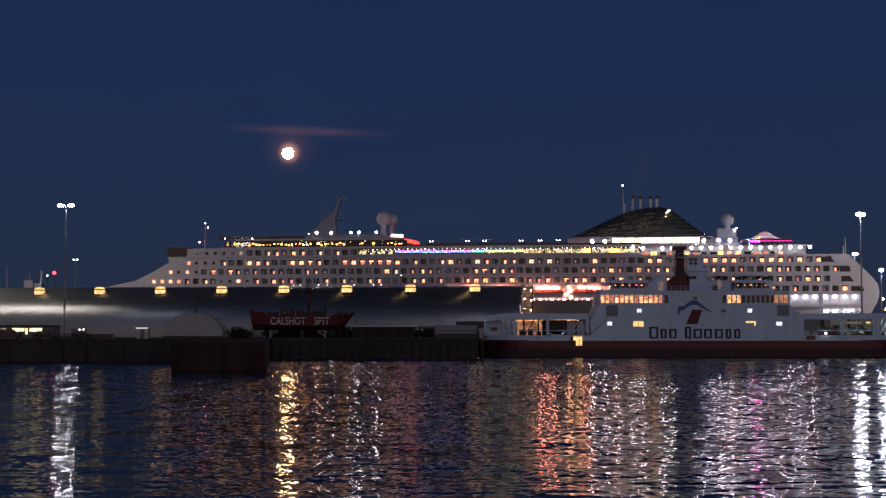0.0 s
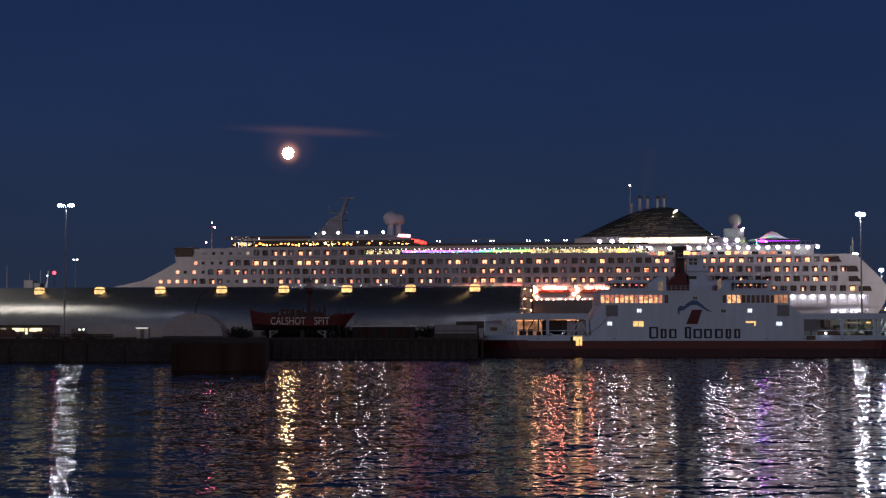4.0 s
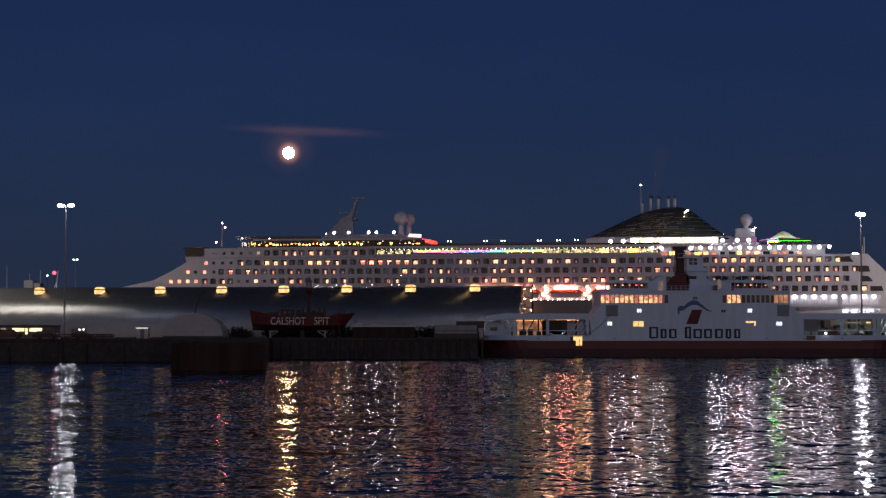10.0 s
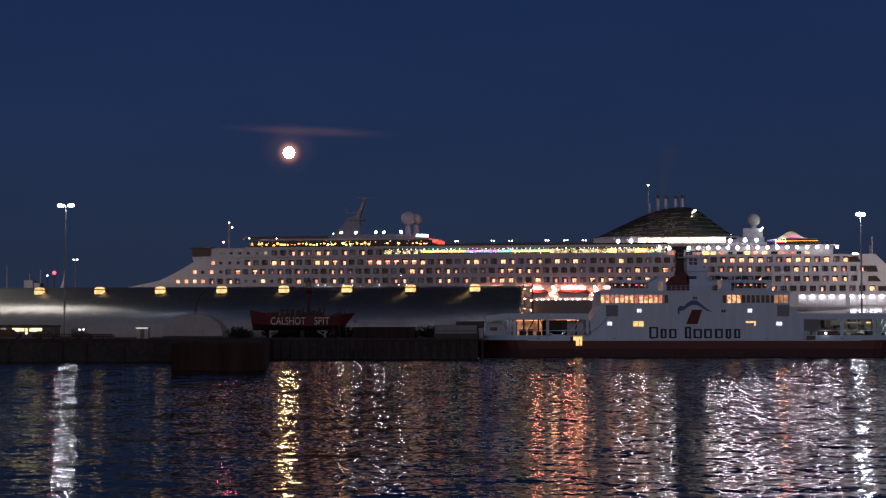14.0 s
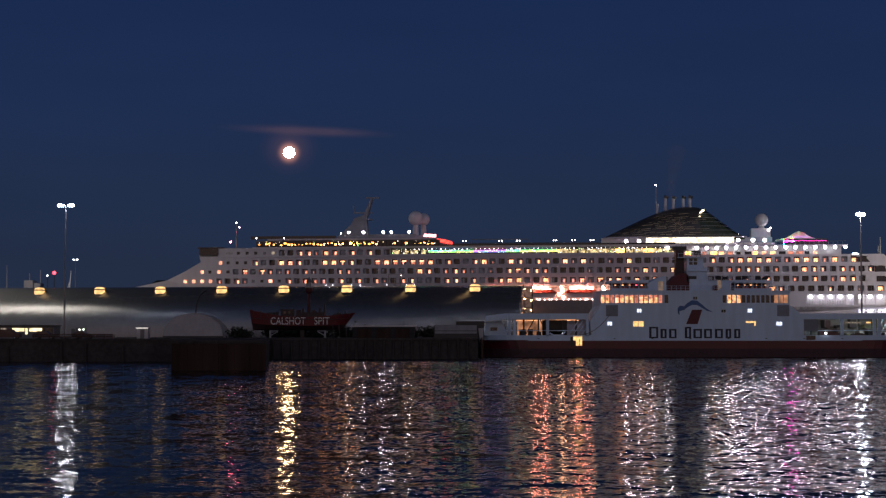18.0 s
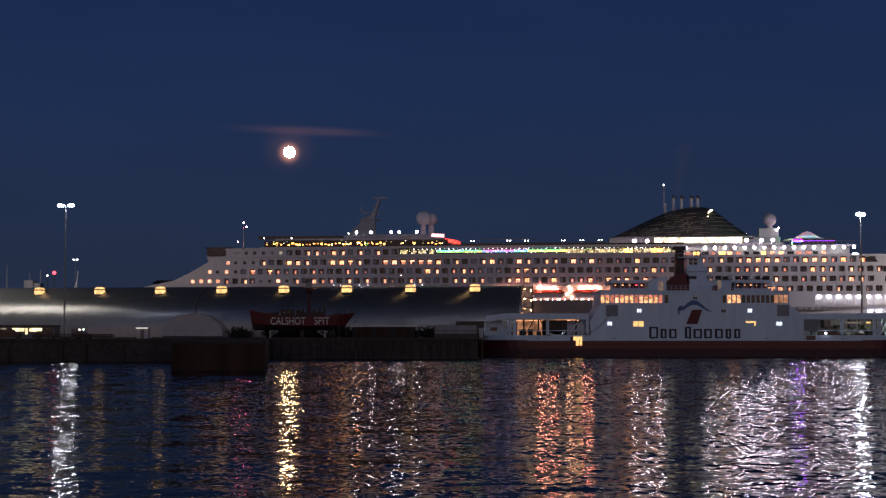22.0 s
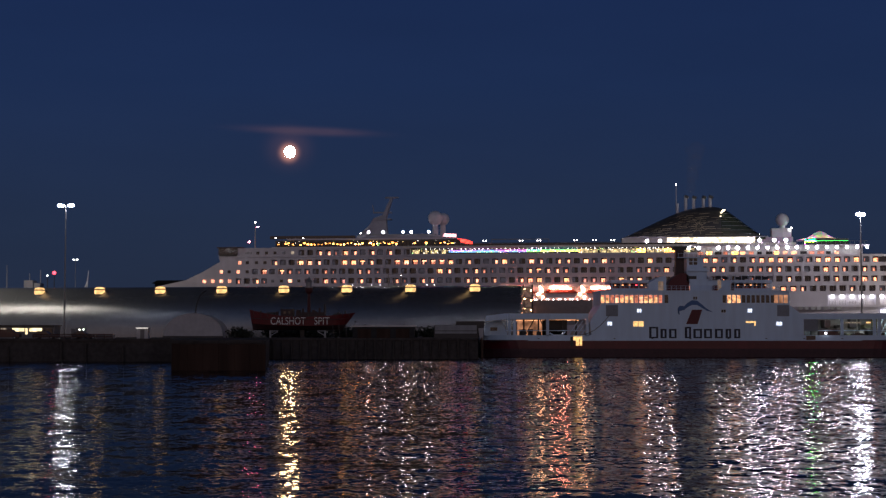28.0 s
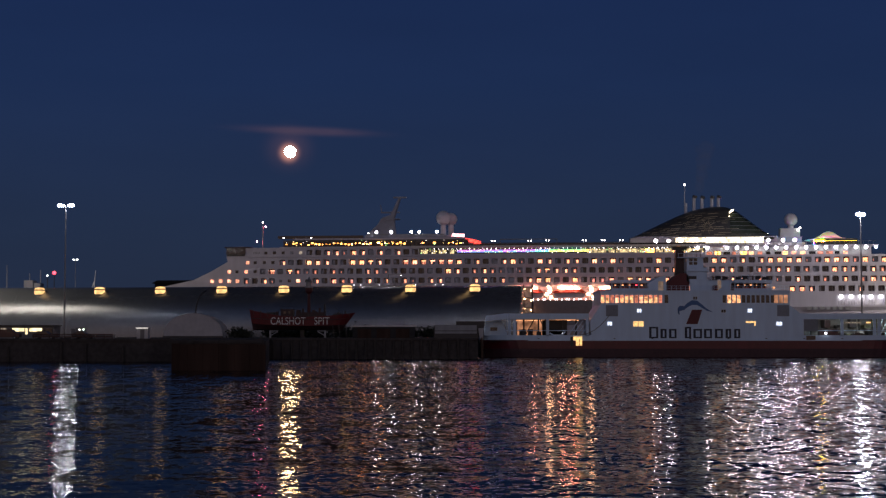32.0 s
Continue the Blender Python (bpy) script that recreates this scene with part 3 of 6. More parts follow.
    for k in range(50):
        u = -71.4 + 1.2 * k
        part("mullion", boxes((u - 0.08, u + 0.08, 2.95, 3.2, 33.0, 34.55)), DARK_STEEL, s)
        lit = rnd.random() < (0.6 if u < -62 else 0.95 if u < -33 else 0.2)
        if lit:
            h = 33.2 + 0.7 * rnd.random()
            part("lounge_pane", boxes((u + 0.1, u + 0.35 + 0.6 * rnd.random(), 3.3, 3.4, h, h + 0.22 + 0.3 * rnd.random())), LOUNGE_BRIGHT if -50 < u < -39 else LOUNGE_YELLOW, s)
    part("lounge_back", boxes((-72, -12, 3.41, 3.5, 33.0, 34.55)), DARK_GLASS, s)
    part("lounge_sill", boxes((-73, -11.5, 2.3, 2.5, 32.5, 32.85)), WHITE_PAINT, s)
    part("lounge_roof", boxes((-68, -13, 2.2, 28, 35.0, 35.5)), WHITE_PAINT, s)
    part("lounge_core", boxes((-71.8, -12.2, 3.6, 27, 32.5, 35.0)), WHITE_PAINT, s)
    part("top_house", boxes((-46, -18, 6, 24, 35.5, 36.6)), MAST_GREY, s)
    part("roof_screen", boxes((-74, -46, 4.0, 4.2, 35.5, 36.5)), DARK_GLASS, s)

    # promenade amidships, open and lit
    part("promenade_back", boxes((-27.4, 62, 1.3, 1.6, 29.6, 32.1)), DECK_GREY, s)
    for k in range(30):
        u = -25.9 + 2.95 * k
        w = 0.5 + 0.8 * rnd.random() + (0.5 if u > 12 else 0)
        part("promenade_window", boxes((u - w, u + w, 1.2, 1.3, 30.2, 31.5)), PROM_BRIGHT if rnd.random() < 0.8 else LOUNGE_YELLOW, s)
    bulbs = (LAMP_TINY, LAMP_TINY, BULB_YELLOW, BULB_GREEN, BULB_YELLOW)
    for k in range(120):
        bm = bmesh.new()
        ball(bm, (0, 0, 0), 0.09 + 0.08 * rnd.random(), 6)
        part("string_light", bm, rnd.choice(bulbs), s, at=(-27 + 0.74 * k + 0.3 * rnd.random(), -0.02, 30.35 + 1.3 * rnd.random()))
    part("promenade_rail", boxes((-27.4, 62, -0.08, 0.06, 29.45, 30.25)), WHITE_PAINT, s)
    for k in range(32):
        u = -26 + 2.8 * k
        part("promenade_post", boxes((u - 0.09, u + 0.09, -0.05, 0.15, 30.2, 32.2)), WHITE_PAINT, s)
        bm = bmesh.new()
        ball(bm, (u + 0.7, -0.05, 31.75), 0.08 + 0.05 * rnd.random(), 8)
        part("promenade_lamp", bm, LAMP_SMALL if k % 3 else LAMP_TINY, s)
        bm = bmesh.new()
        ball(bm, (u + 2.1, -0.05, 31.8), 0.09, 8)
        part("promenade_lamp", bm, LAMP_ARCADE if k % 4 else BULB_GREEN, s)
    part("side_screen", boxes((-12, 62, 0.2, 0.35, 32.5, 33.3)), DARK_GLASS, s)

    part("sail_frame", rods(((-2.0, 4, 34.9), (16.0, 4, 34.9), 0.12), ((-2.0, 4, 32.5), (-2.0, 4, 34.9), 0.1), ((16.0, 4, 32.5), (16.0, 4, 34.9), 0.1), n=5), MID_STEEL, s)
    part("deck_shelter", boxes((-9, 38, 8, 24, 32.5, 33.9)), DECK_GREY, s)
    # pool deck lamps on posts
    for u in (-4.0, 7.5, 13.1, 24.6, 30.5, 36.2):
        post = part("deck_lamp_post", rods(((u, 2, 32.5), (u, 2, 34.2), 0.09)), MID_STEEL, s)
        for d in (-0.45, 0.45):
            bm = bmesh.new()
            ball(bm, (u + d, 1.9, 34.3), 0.18, 8)
            part("lamp_head", bm, LAMP_SMALL, post)

    # aft decks
    part("aft_house", boxes((62, 112.5, 4.0, 28, 29.3, 32.2)), WHITE_PAINT, s)
    part("aft_deck_edge", boxes((58, 114, -0.1, 1.2, 31.9, 32.3)), WHITE_PAINT, s)
    # strips added under the deck edge to brighten the house wall
    for k in range(9):
        part("deck_fill_strip", boxes((61 + 5.8 * k, 64 + 5.8 * k, 2.2, 2.6, 31.98, 32.1)), DECK_FILL, s)
    part("gallery_fascia", boxes((38.6, 92.5, 2.9, 3.15, 32.5, 33.2)), CANVAS, s)
    for k in (0, 1, *range(3, 19)):
        u = 59.6 + 2.98 * k
        floodlight("deck_floodlight", s, u, -0.4, 31.45)
    for k in range(17):
        u = 63.5 + 2.6 * k
        part("cafe_pane", boxes((u - 1.0, u + 0.2 + rnd.random() * 0.9, 3.9, 4.0, 29.6, 30.5)), rnd.choice((LOUNGE_YELLOW, CABIN_ORANGE, CABIN_YELLOW, CABIN_WARM, DARK_GLASS)), s)
    # this wall emits: the lamplight along the gallery is put in as glow
    part("bright_gallery", boxes((53, 80, 4.0, 4.3, 33.0, 35.0)), DECK_BRIGHT, s)
    for k in range(17):
        u = 45 + 2.15 * k
        part("gallery_post", boxes((u - 0.05, u + 0.05, 3.4, 3.7, 32.4, 35.0)), WHITE_PAINT, s)
    part("forward_gallery", boxes((39, 53, 4.0, 4.3, 32.4, 35.0)), CANVAS, s)
    part("gallery_deck", boxes((58, 114, 0.2, 28, 32.2, 32.32)), WHITE_PAINT, s)
    part("gallery_house", boxes((40, 80, 4.3, 27, 32.3, 35.2), (80, 92, 8, 27, 32.3, 35.2)), WHITE_PAINT, s)
    part("gallery_roof", boxes((41, 84, 3.2, 27.5, 35.0, 35.3)), WHITE_PAINT, s)
    for u in (46.8, 50.8, 54.5, 78.6, 81.3, 85.8, 89.3):
        floodlight("gallery_floodlight", s, u, 2.6, 33.9, 0.5)
    black_dome(s)

    # masts, domes
    part("signal_mast", rods(((56.2, 15, 44), (56.2, 15, 52.4), 0.2, 0.12), ((56.5, 15, 43.5), (56.5, 15, 46.6), 0.5, 0.5)), RADOME, s)
    bm = bmesh.new()
    ball(bm, (56.2, 15, 52.6), 0.28, 8)
    part("mast_light", bm, LAMP_SMALL, s)
    for u, h in ((59.2, 49.1), (61.7, 48.9), (64.8, 48.9), (66.9, 49.0)):
        bm = bmesh.new()
        rod(bm, (u, 16, 42), (u, 16, h - 0.5), 0.5, n=12)
        rod(bm, (u, 16, h - 0.5), (u + 0.35, 16, h), 0.62, 0.62, n=12)
        pipe = part("exhaust_pipe", bm, RADOME, s)
        part("pipe_cap", rods(((u + 0.1, 16, h - 0.7), (u + 0.42, 16, h + 0.05), 0.75, 0.7), n=12), FUNNEL_BLACK, pipe)
    for u, z, r, y in ((-20.9, 42.3, 2.35, 10), (-18.9, 42.2, 2.05, 14), (88.9, 40.7, 2.05, 10)):
        bm = bmesh.new()
        ball(bm, (u, y, z), r, 20)
        d = part("radome", bm, RADOME, s, "pale satellite dome", smooth=True)
        part("pedestal", rods(((u, y, 35), (u, y, z - r * 0.8), 1.1, 0.8), n=14), RADOME, d)
    part("radome_house", boxes((85.6, 91.6, 9, 16, 35.2, 38.0)), RADOME, s)
    radar_mast(s)
    bm = rods(((-79.9, 8, 33), (-79.9, 8, 41.1), 0.2, 0.1))
    part("bow_mast", bm, MID_STEEL, s)
    for u, z, mtl in ((-79.9, 41.3, LAMP_SMALL), (-78.9, 39.8, MAST_LIGHT_RED), (-81.8, 35.0, MAST_LIGHT_RED)):
        bm = bmesh.new()
        ball(bm, (u, 7.8, z), 0.25, 8)
        part("mast_light", bm, mtl, s)
    part("jackstaff", rods(((-139.8, 16, 19), (-139.2, 16, 26.2), 0.22, 0.1), ((-141, 16, 19), (-139.6, 16, 22.5), 0.15)), RADOME, s)
    for u in (-42.0, -37.2, -30.7, -28.1, -22.4):
        floodlight("top_floodlight", s, u, 5.5, 37.6, 0.38, LAMP_TOP)
    part("floodlight_rail", boxes((-44, -20, 5.7, 5.95, 36.6, 36.9)), MID_STEEL, s)
    for u, z in ((-72.1, 35.9), (-44.3, 37.2), (-63, 35.8)):
        bm = bmesh.new()
        ball(bm, (u, 4, z), 0.19, 8)
        part("roof_lamp", bm, LAMP_SMALL, s)
    # small lamps along the lounge roof, and work lamps on the after house
    for k in range(34):
        bm = bmesh.new()
        ball(bm, (0, 0, 0), 0.07 + 0.09 * rnd.random(), 6)
        part("roof_string_light", bm, rnd.choice((BULB_YELLOW, BULB_YELLOW, BULB_GREEN, LAMP_TINY)), s, at=(-71 + 58 * rnd.random(), 2.7, 33.2 + 1.9 * rnd.random()))
    for u, y, z in ((91.6, 8.6, 38.1), (91.0, 8.6, 37.4), (81.6, 7.6, 36.0), (98.0, 2.0, 33.2)):
        bm = bmesh.new()
        ball(bm, (u, y, z), 0.25, 8)
        part("work_lamp", bm, LAMP_SMALL, s)
    for k in range(36):
        u = -11 + 1.42 * k
        part("deck_rail_post", rods(((u, 0.6, 32.5), (u, 0.6, 33.6), 0.05), n=4), MID_STEEL, s)
    part("deck_rail", rods(((-11.5, 0.6, 33.6), (39.5, 0.6, 33.6), 0.05), n=4), MID_STEEL, s)
    for k in range(38):
        u = 60 + 1.42 * k
        part("deck_rail_post", rods(((u, 0.4, 32.3), (u, 0.4, 33.4), 0.05), n=4), MID_STEEL, s)
    part("deck_rail", rods(((59.5, 0.4, 33.4), (113.5, 0.4, 33.4), 0.05), n=4), MID_STEEL, s)
    for u in (37.3, 85.6):
        part("wall_pilaster", boxes((u - 0.4, u + 0.4, -0.22, -0.062, 20.5, 29.2)), WHITE_PAINT, s)
    for z in (20.42, 23.38, 26.33, 29.27):
        part("deck_line", boxes((-84, 124, -0.06, 0.0, z - 0.07, z + 0.07)), WHITE_PAINT, s)
    # red illuminated sign bar sloping down from the top deck
    bm = bmesh.new()
    prism(bm, [(-17.6, 36.0), (-13.4, 35.7), (-13.4, 36.7), (-17.2, 36.9)], 4.0, 4.3)
    part("sign_bar", bm, glowing("pink_sign_light", (1.0, 0.42, 0.45), 4.0, 0.6), s, "glowing pink sign bar")
    bm = bmesh.new()
    prism(bm, [(-16.5, 35.5), (-10.0, 33.5), (-8.2, 33.5), (-8.2, 34.3), (-10.0, 34.9), (-15.5, 35.7)], 4.0, 4.3)
    part("sign_bar", bm, glowing("red_sign_light", (1.0, 0.05, 0.035), 3.0, 0.6), s, "glowing red sloping sign bar")

    for k, w in enumerate((1.4, 1.2, 1.5, 1.2, 1.4, 1.3, 1.5)):
        part("name_bar", boxes((92.5 + 1.9 * k, 92.5 + 1.9 * k + w, -0.04, 0.02, 12.4, 13.3)), MID_STEEL, s)
    return s


def floodlight(name, s, u, y, z, r=0.43, light=LAMP_WHITE):
    """A round floodlight that shines outwards over the water: a shallow dark housing with a bright lens in front."""
    h = part(name, rods(((u, y + 0.45, z), (u, y, z), r * 0.75, r * 1.04), n=14), MID_STEEL, s)
    bm = bmesh.new()
    bmesh.ops.create_circle(bm, cap_ends=True, radius=r, segments=14, matrix=pose(u, y - 0.05, z, 90))
    part("lens", bm, light, h)


def lifeboat(s, u):
    bm = bmesh.new()
    prism(bm, [(u - 5.2, 17.75), (u - 4.4, 16.3), (u + 4.4, 16.3), (u + 5.2, 17.75)], -0.9, 1.2)
    b = part("lifeboat", bm, WHITE_PAINT, s, "white lifeboat with a red canopy, lit from above")
    bm = bmesh.new()
    low = [bm.verts.new(p) for p in ((u - 5.3, -1.9, 17.75), (u + 5.3, -1.9, 17.75), (u + 5.3, 1.2, 17.75), (u - 5.3, 1.2, 17.75))]
    top = [bm.verts.new(p) for p in ((u - 4.0, -0.5, 18.85), (u + 4.0, -0.5, 18.85), (u + 4.0, 0.9, 18.85), (u - 4.0, 0.9, 18.85))]
    bm.faces.new(top)
    for i in range(4):
        j = (i + 1) % 4
        bm.faces.new((low[i], low[j], top[j], top[i]))
    part("canopy", bm, LIFEBOAT_ORANGE, b)
    spill = random.Random(int(u))
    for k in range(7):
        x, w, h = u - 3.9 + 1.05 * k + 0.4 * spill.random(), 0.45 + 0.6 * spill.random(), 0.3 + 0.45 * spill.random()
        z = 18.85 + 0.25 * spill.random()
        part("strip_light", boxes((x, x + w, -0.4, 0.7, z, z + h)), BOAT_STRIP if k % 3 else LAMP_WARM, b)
    for d in (-6.3, 6.3):
        part("davit", boxes((u + d - 0.25, u + d + 0.25, -0.6, 0.0, 15.2, 20.3)), WHITE_PAINT, b)
    bm = bmesh.new()
    ball(bm, (u + 7.0, -0.6, 18.6), 0.55, 10, 1.6)
    part("davit_lamp", bm, LAMP_WARM, b)
    for d, z, rad in ((5.9, 17.3, 0.5), (7.4, 16.4, 0.45), (6.6, 19.6, 0.35), (-5.8, 18.9, 0.3)):
        bm = bmesh.new()
        ball(bm, (u + d, -0.9, z), rad, 8)
        part("davit_lamp", bm, LAMP_WARM, b)
    return b


def black_dome(s):
    """A dark streamlined casing over the engine uptakes, made of bars on a shell."""
    rough_line = [(38.6, 35.1), (43.1, 37.4), (48.5, 40.0), (53.0, 42.1), (57.0, 43.7), (61.0, 44.8), (65.5, 45.4), (69.2, 45.2), (72.2, 44.0), (75.3, 41.7), (78.6, 39.1), (83.4, 35.4)]
    prof = []
    for i in range(len(rough_line) - 1):
        p = [Vector(rough_line[min(max(i + d, 0), len(rough_line) - 1)]) for d in (-1, 0, 1, 2)]
        for j in range(5):
            t = j / 5
            prof.append(tuple(0.5 * (2 * p[1] + (p[2] - p[0]) * t + (2 * p[0] - 5 * p[1] + 4 * p[2] - p[3]) * t * t + (3 * p[1] - p[0] - 3 * p[2] + p[3]) * t ** 3)))
    prof.append(rough_line[-1])
    n = 24

    def shell(u, z):
        """Depth of the casing's near side at the height z."""
        crown = next(za + (zb - za) * (u - ua) / (ub - ua) for (ua, za), (ub, zb) in zip(prof, prof[1:]) if ua <= u <= ub)
        sn = min(1.0, ((z - 34.4) / max(0.1, crown - 34.4))) ** (1 / 0.62)
        return 15.5 - 10.5 * math.sqrt(max(0, 1 - sn * sn)), crown
    bm = bmesh.new()
    grid = []
    for u, z in prof:
        grid.append([bm.verts.new((u, 15.5 - 10.5 * math.cos(math.pi * i / n), 34.4 + (z - 34.4) * max(0, math.sin(math.pi * i / n)) ** 0.62)) for i in range(n + 1)])
    for a, b in zip(grid, grid[1:]):
        for i in range(n):
            bm.faces.new((a[i], b[i], b[i + 1], a[i + 1])).material_index = 1 if a[0].co.x > 69.5 else 0
    d = part("funnel_casing", bm, (FUNNEL_BLACK, CASING_GLASS), s, "black streamlined funnel casing", smooth=True)
    rnd = random.Random(9)
    for k in range(16):
        z = 35.4 + 0.6 * k
        u = 40.5
        while u < 69:
            long = 1.6 + 3.2 * rnd.random()
            # denser, slanted louvres here put the casing's gold sheen into the bars
            near = abs(u + long / 2 - (51 + 0.7 * k)) < 9
            if z < 42.8 and rnd.random() < (0.85 if near else 0.45):
                rise = 0.08 * long if near else 0.0
                ends = []
                for x, zz in ((u, z), (u + long, z + rise)):
                    y, crown = shell(x, zz)
                    ends.append((x, y - 0.08, zz) if zz < crown - 0.6 else None)
                if None not in ends:
                    part("sheen_louvre", rods((*ends, 0.04 + 0.06 * rnd.random() ** 2), n=5), LOUVRE_BRASS, d)
            u += long + 0.3 + 0.5 * rnd.random()
    # gilt sunburst of plain rays
    for k in range(14):
        a = 2 * math.pi * k / 14
        c = [(62.9 + r * math.cos(a), 38.6 + r * math.sin(a)) for r in (0.7, 1.5 + 1.0 * (k % 2))]
        part("emblem_ray", rods(((c[0][0], shell(*c[0])[0] - 0.12, c[0][1]), (c[1][0], shell(*c[1])[0] - 0.12, c[1][1]), 0.1, 0.05), n=5), LOUVRE_BRASS, d)
    # bars of the glazed after part
    for k in range(6):
        z = 36.0 + 1.35 * k
        run_out = [u for u in np.arange(70.0, 81.5, 0.5) if shell(u, z)[1] > z + 0.4]
        if len(run_out) > 2:
            part("glazing_bar", rods(*[((a, shell(a, z)[0] - 0.08, z), (b, shell(b, z)[0] - 0.08, z), 0.06) for a, b in zip(run_out, run_out[1:])], n=5), MID_STEEL, d)
    y = shell(70.4, 42.2)[0] - 0.25
    bm = bmesh.new()
    prism(bm, [(69.2, 41.0), (69.9, 41.0), (69.9, 42.0), (69.4, 41.8)], y - 0.4, y - 0.2)
    prism(bm, [(69.7, 42.6), (71.2, 43.6), (71.2, 43.95), (70.4, 43.95), (69.7, 43.1)], y - 0.1, y + 0.2)
    part("lit_panel", bm, DECK_BRIGHT, d, "small bright lit panels high on the casing")


def radar_mast(s):
    bm = bmesh.new()
    prism(bm, [(-47.0, 36.5), (-36.6, 36.5), (-37.2, 42.5), (-35.2, 49.0), (-35.8, 49.0), (-38.3, 43.6), (-41.2, 42.6), (-42.6, 40.4), (-45.0, 38.2)], 11, 13)
    m = part("radar_mast", bm, MAST_GREY, s, "pale raked radar mast")
    part("yard", boxes((-41.6, -35.4, 11.6, 12.4, 44.2, 44.6)), MAST_GREY, m)
    part("radar_scanner", boxes((-37.6, -33.2, 11.7, 12.2, 49.0, 49.5)), MAST_GREY, m)
    part("lower_platform", boxes((-41.5, -35.5, 10.4, 13.6, 42.0, 42.3)), MAST_GREY, m)
    part("whip_aerial", rods(((-41.3, 12, 44.4), (-41.8, 12, 46.9), 0.14)), MAST_GREY, m)


cruise = cruise_ship()


# colour-changing stage lights: drums that turn behind a slot
def light_drums():
    drums = []
    bm = bmesh.new()
    rod(bm, (-0.66, 0, 0), (0.66, 0, 0), 0.6, n=24)
    small = mesh_of("colour_drum", bm, HUE_DRUM)
    forward = [(0, 0.72), (4, 0.80), (7, 0.93), (8.5, 0.98), (11, 1.10), (13, 1.14), (17, 1.34), (21, 1.37), (25, 1.46), (28, 1.66), (32, 1.73)]
    for k in range(28):
        u, z = -14.6 + 1.45 * k, 31.0
        d = part("colour_drum", small, None, cruise, at=(u, 0.7, z))
        if k < 10:
            turn = [(t, hue + 0.03 * (k % 3) - 0.012 * k) for t, hue in forward]
        elif k < 17:
            turn = [(t, 0.72 + 0.06 * math.sin(0.9 * t + 1.7 * k)) for t in range(0, 33, 2)]
        elif k < 20:
            turn = [(t, 0.46 + 0.09 * math.sin(0.6 * t + 0.4 * k)) for t in range(0, 33, 2)]
        else:
            turn = [(t, 0.24 + 0.04 * math.sin(0.5 * t + 2.1 * k)) for t in range(0, 33, 2)]
        drums.append((d, (u, 0.7, z), turn))
    for lo, hi in ((30.26, 30.62), (31.38, 31.6)):
        part("light_trough", boxes((-15.6, 26.2, 0.02, 0.1, lo, hi)), DARK_STEEL, cruise)
    bm = bmesh.new()
    rod(bm, (-6.4, 0, 0), (6.4, 0, 0), 0.6, n=32)
    place = (101.6, 3.2, 33.52)
    d = part("colour_drum", bm, HUE_DRUM_STRONG, cruise, "colour-changing light drum under the canopy", at=place)
    hues = [(0, 0.9), (3, 0.78), (6, 0.62), (9, 0.38), (11, 0.22), (13, 0.07), (14.5, 0.015), (17, -0.08), (19, -0.12), (21, -0.25),
            (23, -0.33), (25, -0.39), (26.5, -0.53), (28, -0.68), (29.5, -0.76), (30.5, -0.87), (32, -0.93)]
    drums.append((d, place, hues))
    spot = (96.9, 3.06, 33.52)
    bm = bmesh.new()
    rod(bm, (-1.2, 0, 0), (1.2, 0, 0), 0.8, n=32)
    d = part("colour_drum", bm, HUE_SPOT, cruise, "bright colour-changing spotlight drum at the canopy's edge", at=spot)
    drums.append((d, spot, hues))
    bm = bmesh.new()
    rod(bm, (-6.0, 0, 0), (6.0, 0, 0), 0.45, n=32)
    inner = (101.3, 6.0, 33.1)
    d = part("colour_drum", bm, HUE_DRUM_STRONG, cruise, "colour-changing light drum that lights the canopy from below", at=inner)
    drums.append((d, inner, [(t, hue - 0.25) for t, hue in hues]))
    bm = bmesh.new()
    rod(bm, (-4.6, 0, 0), (4.6, 0, 0), 0.7, n=32)
    place = (100.3, 9.0, 33.2)
    part("canopy_uplight", bm, CANOPY_UPLIGHT, cruise, "warm uplight inside the canopy", at=place)
    return drums


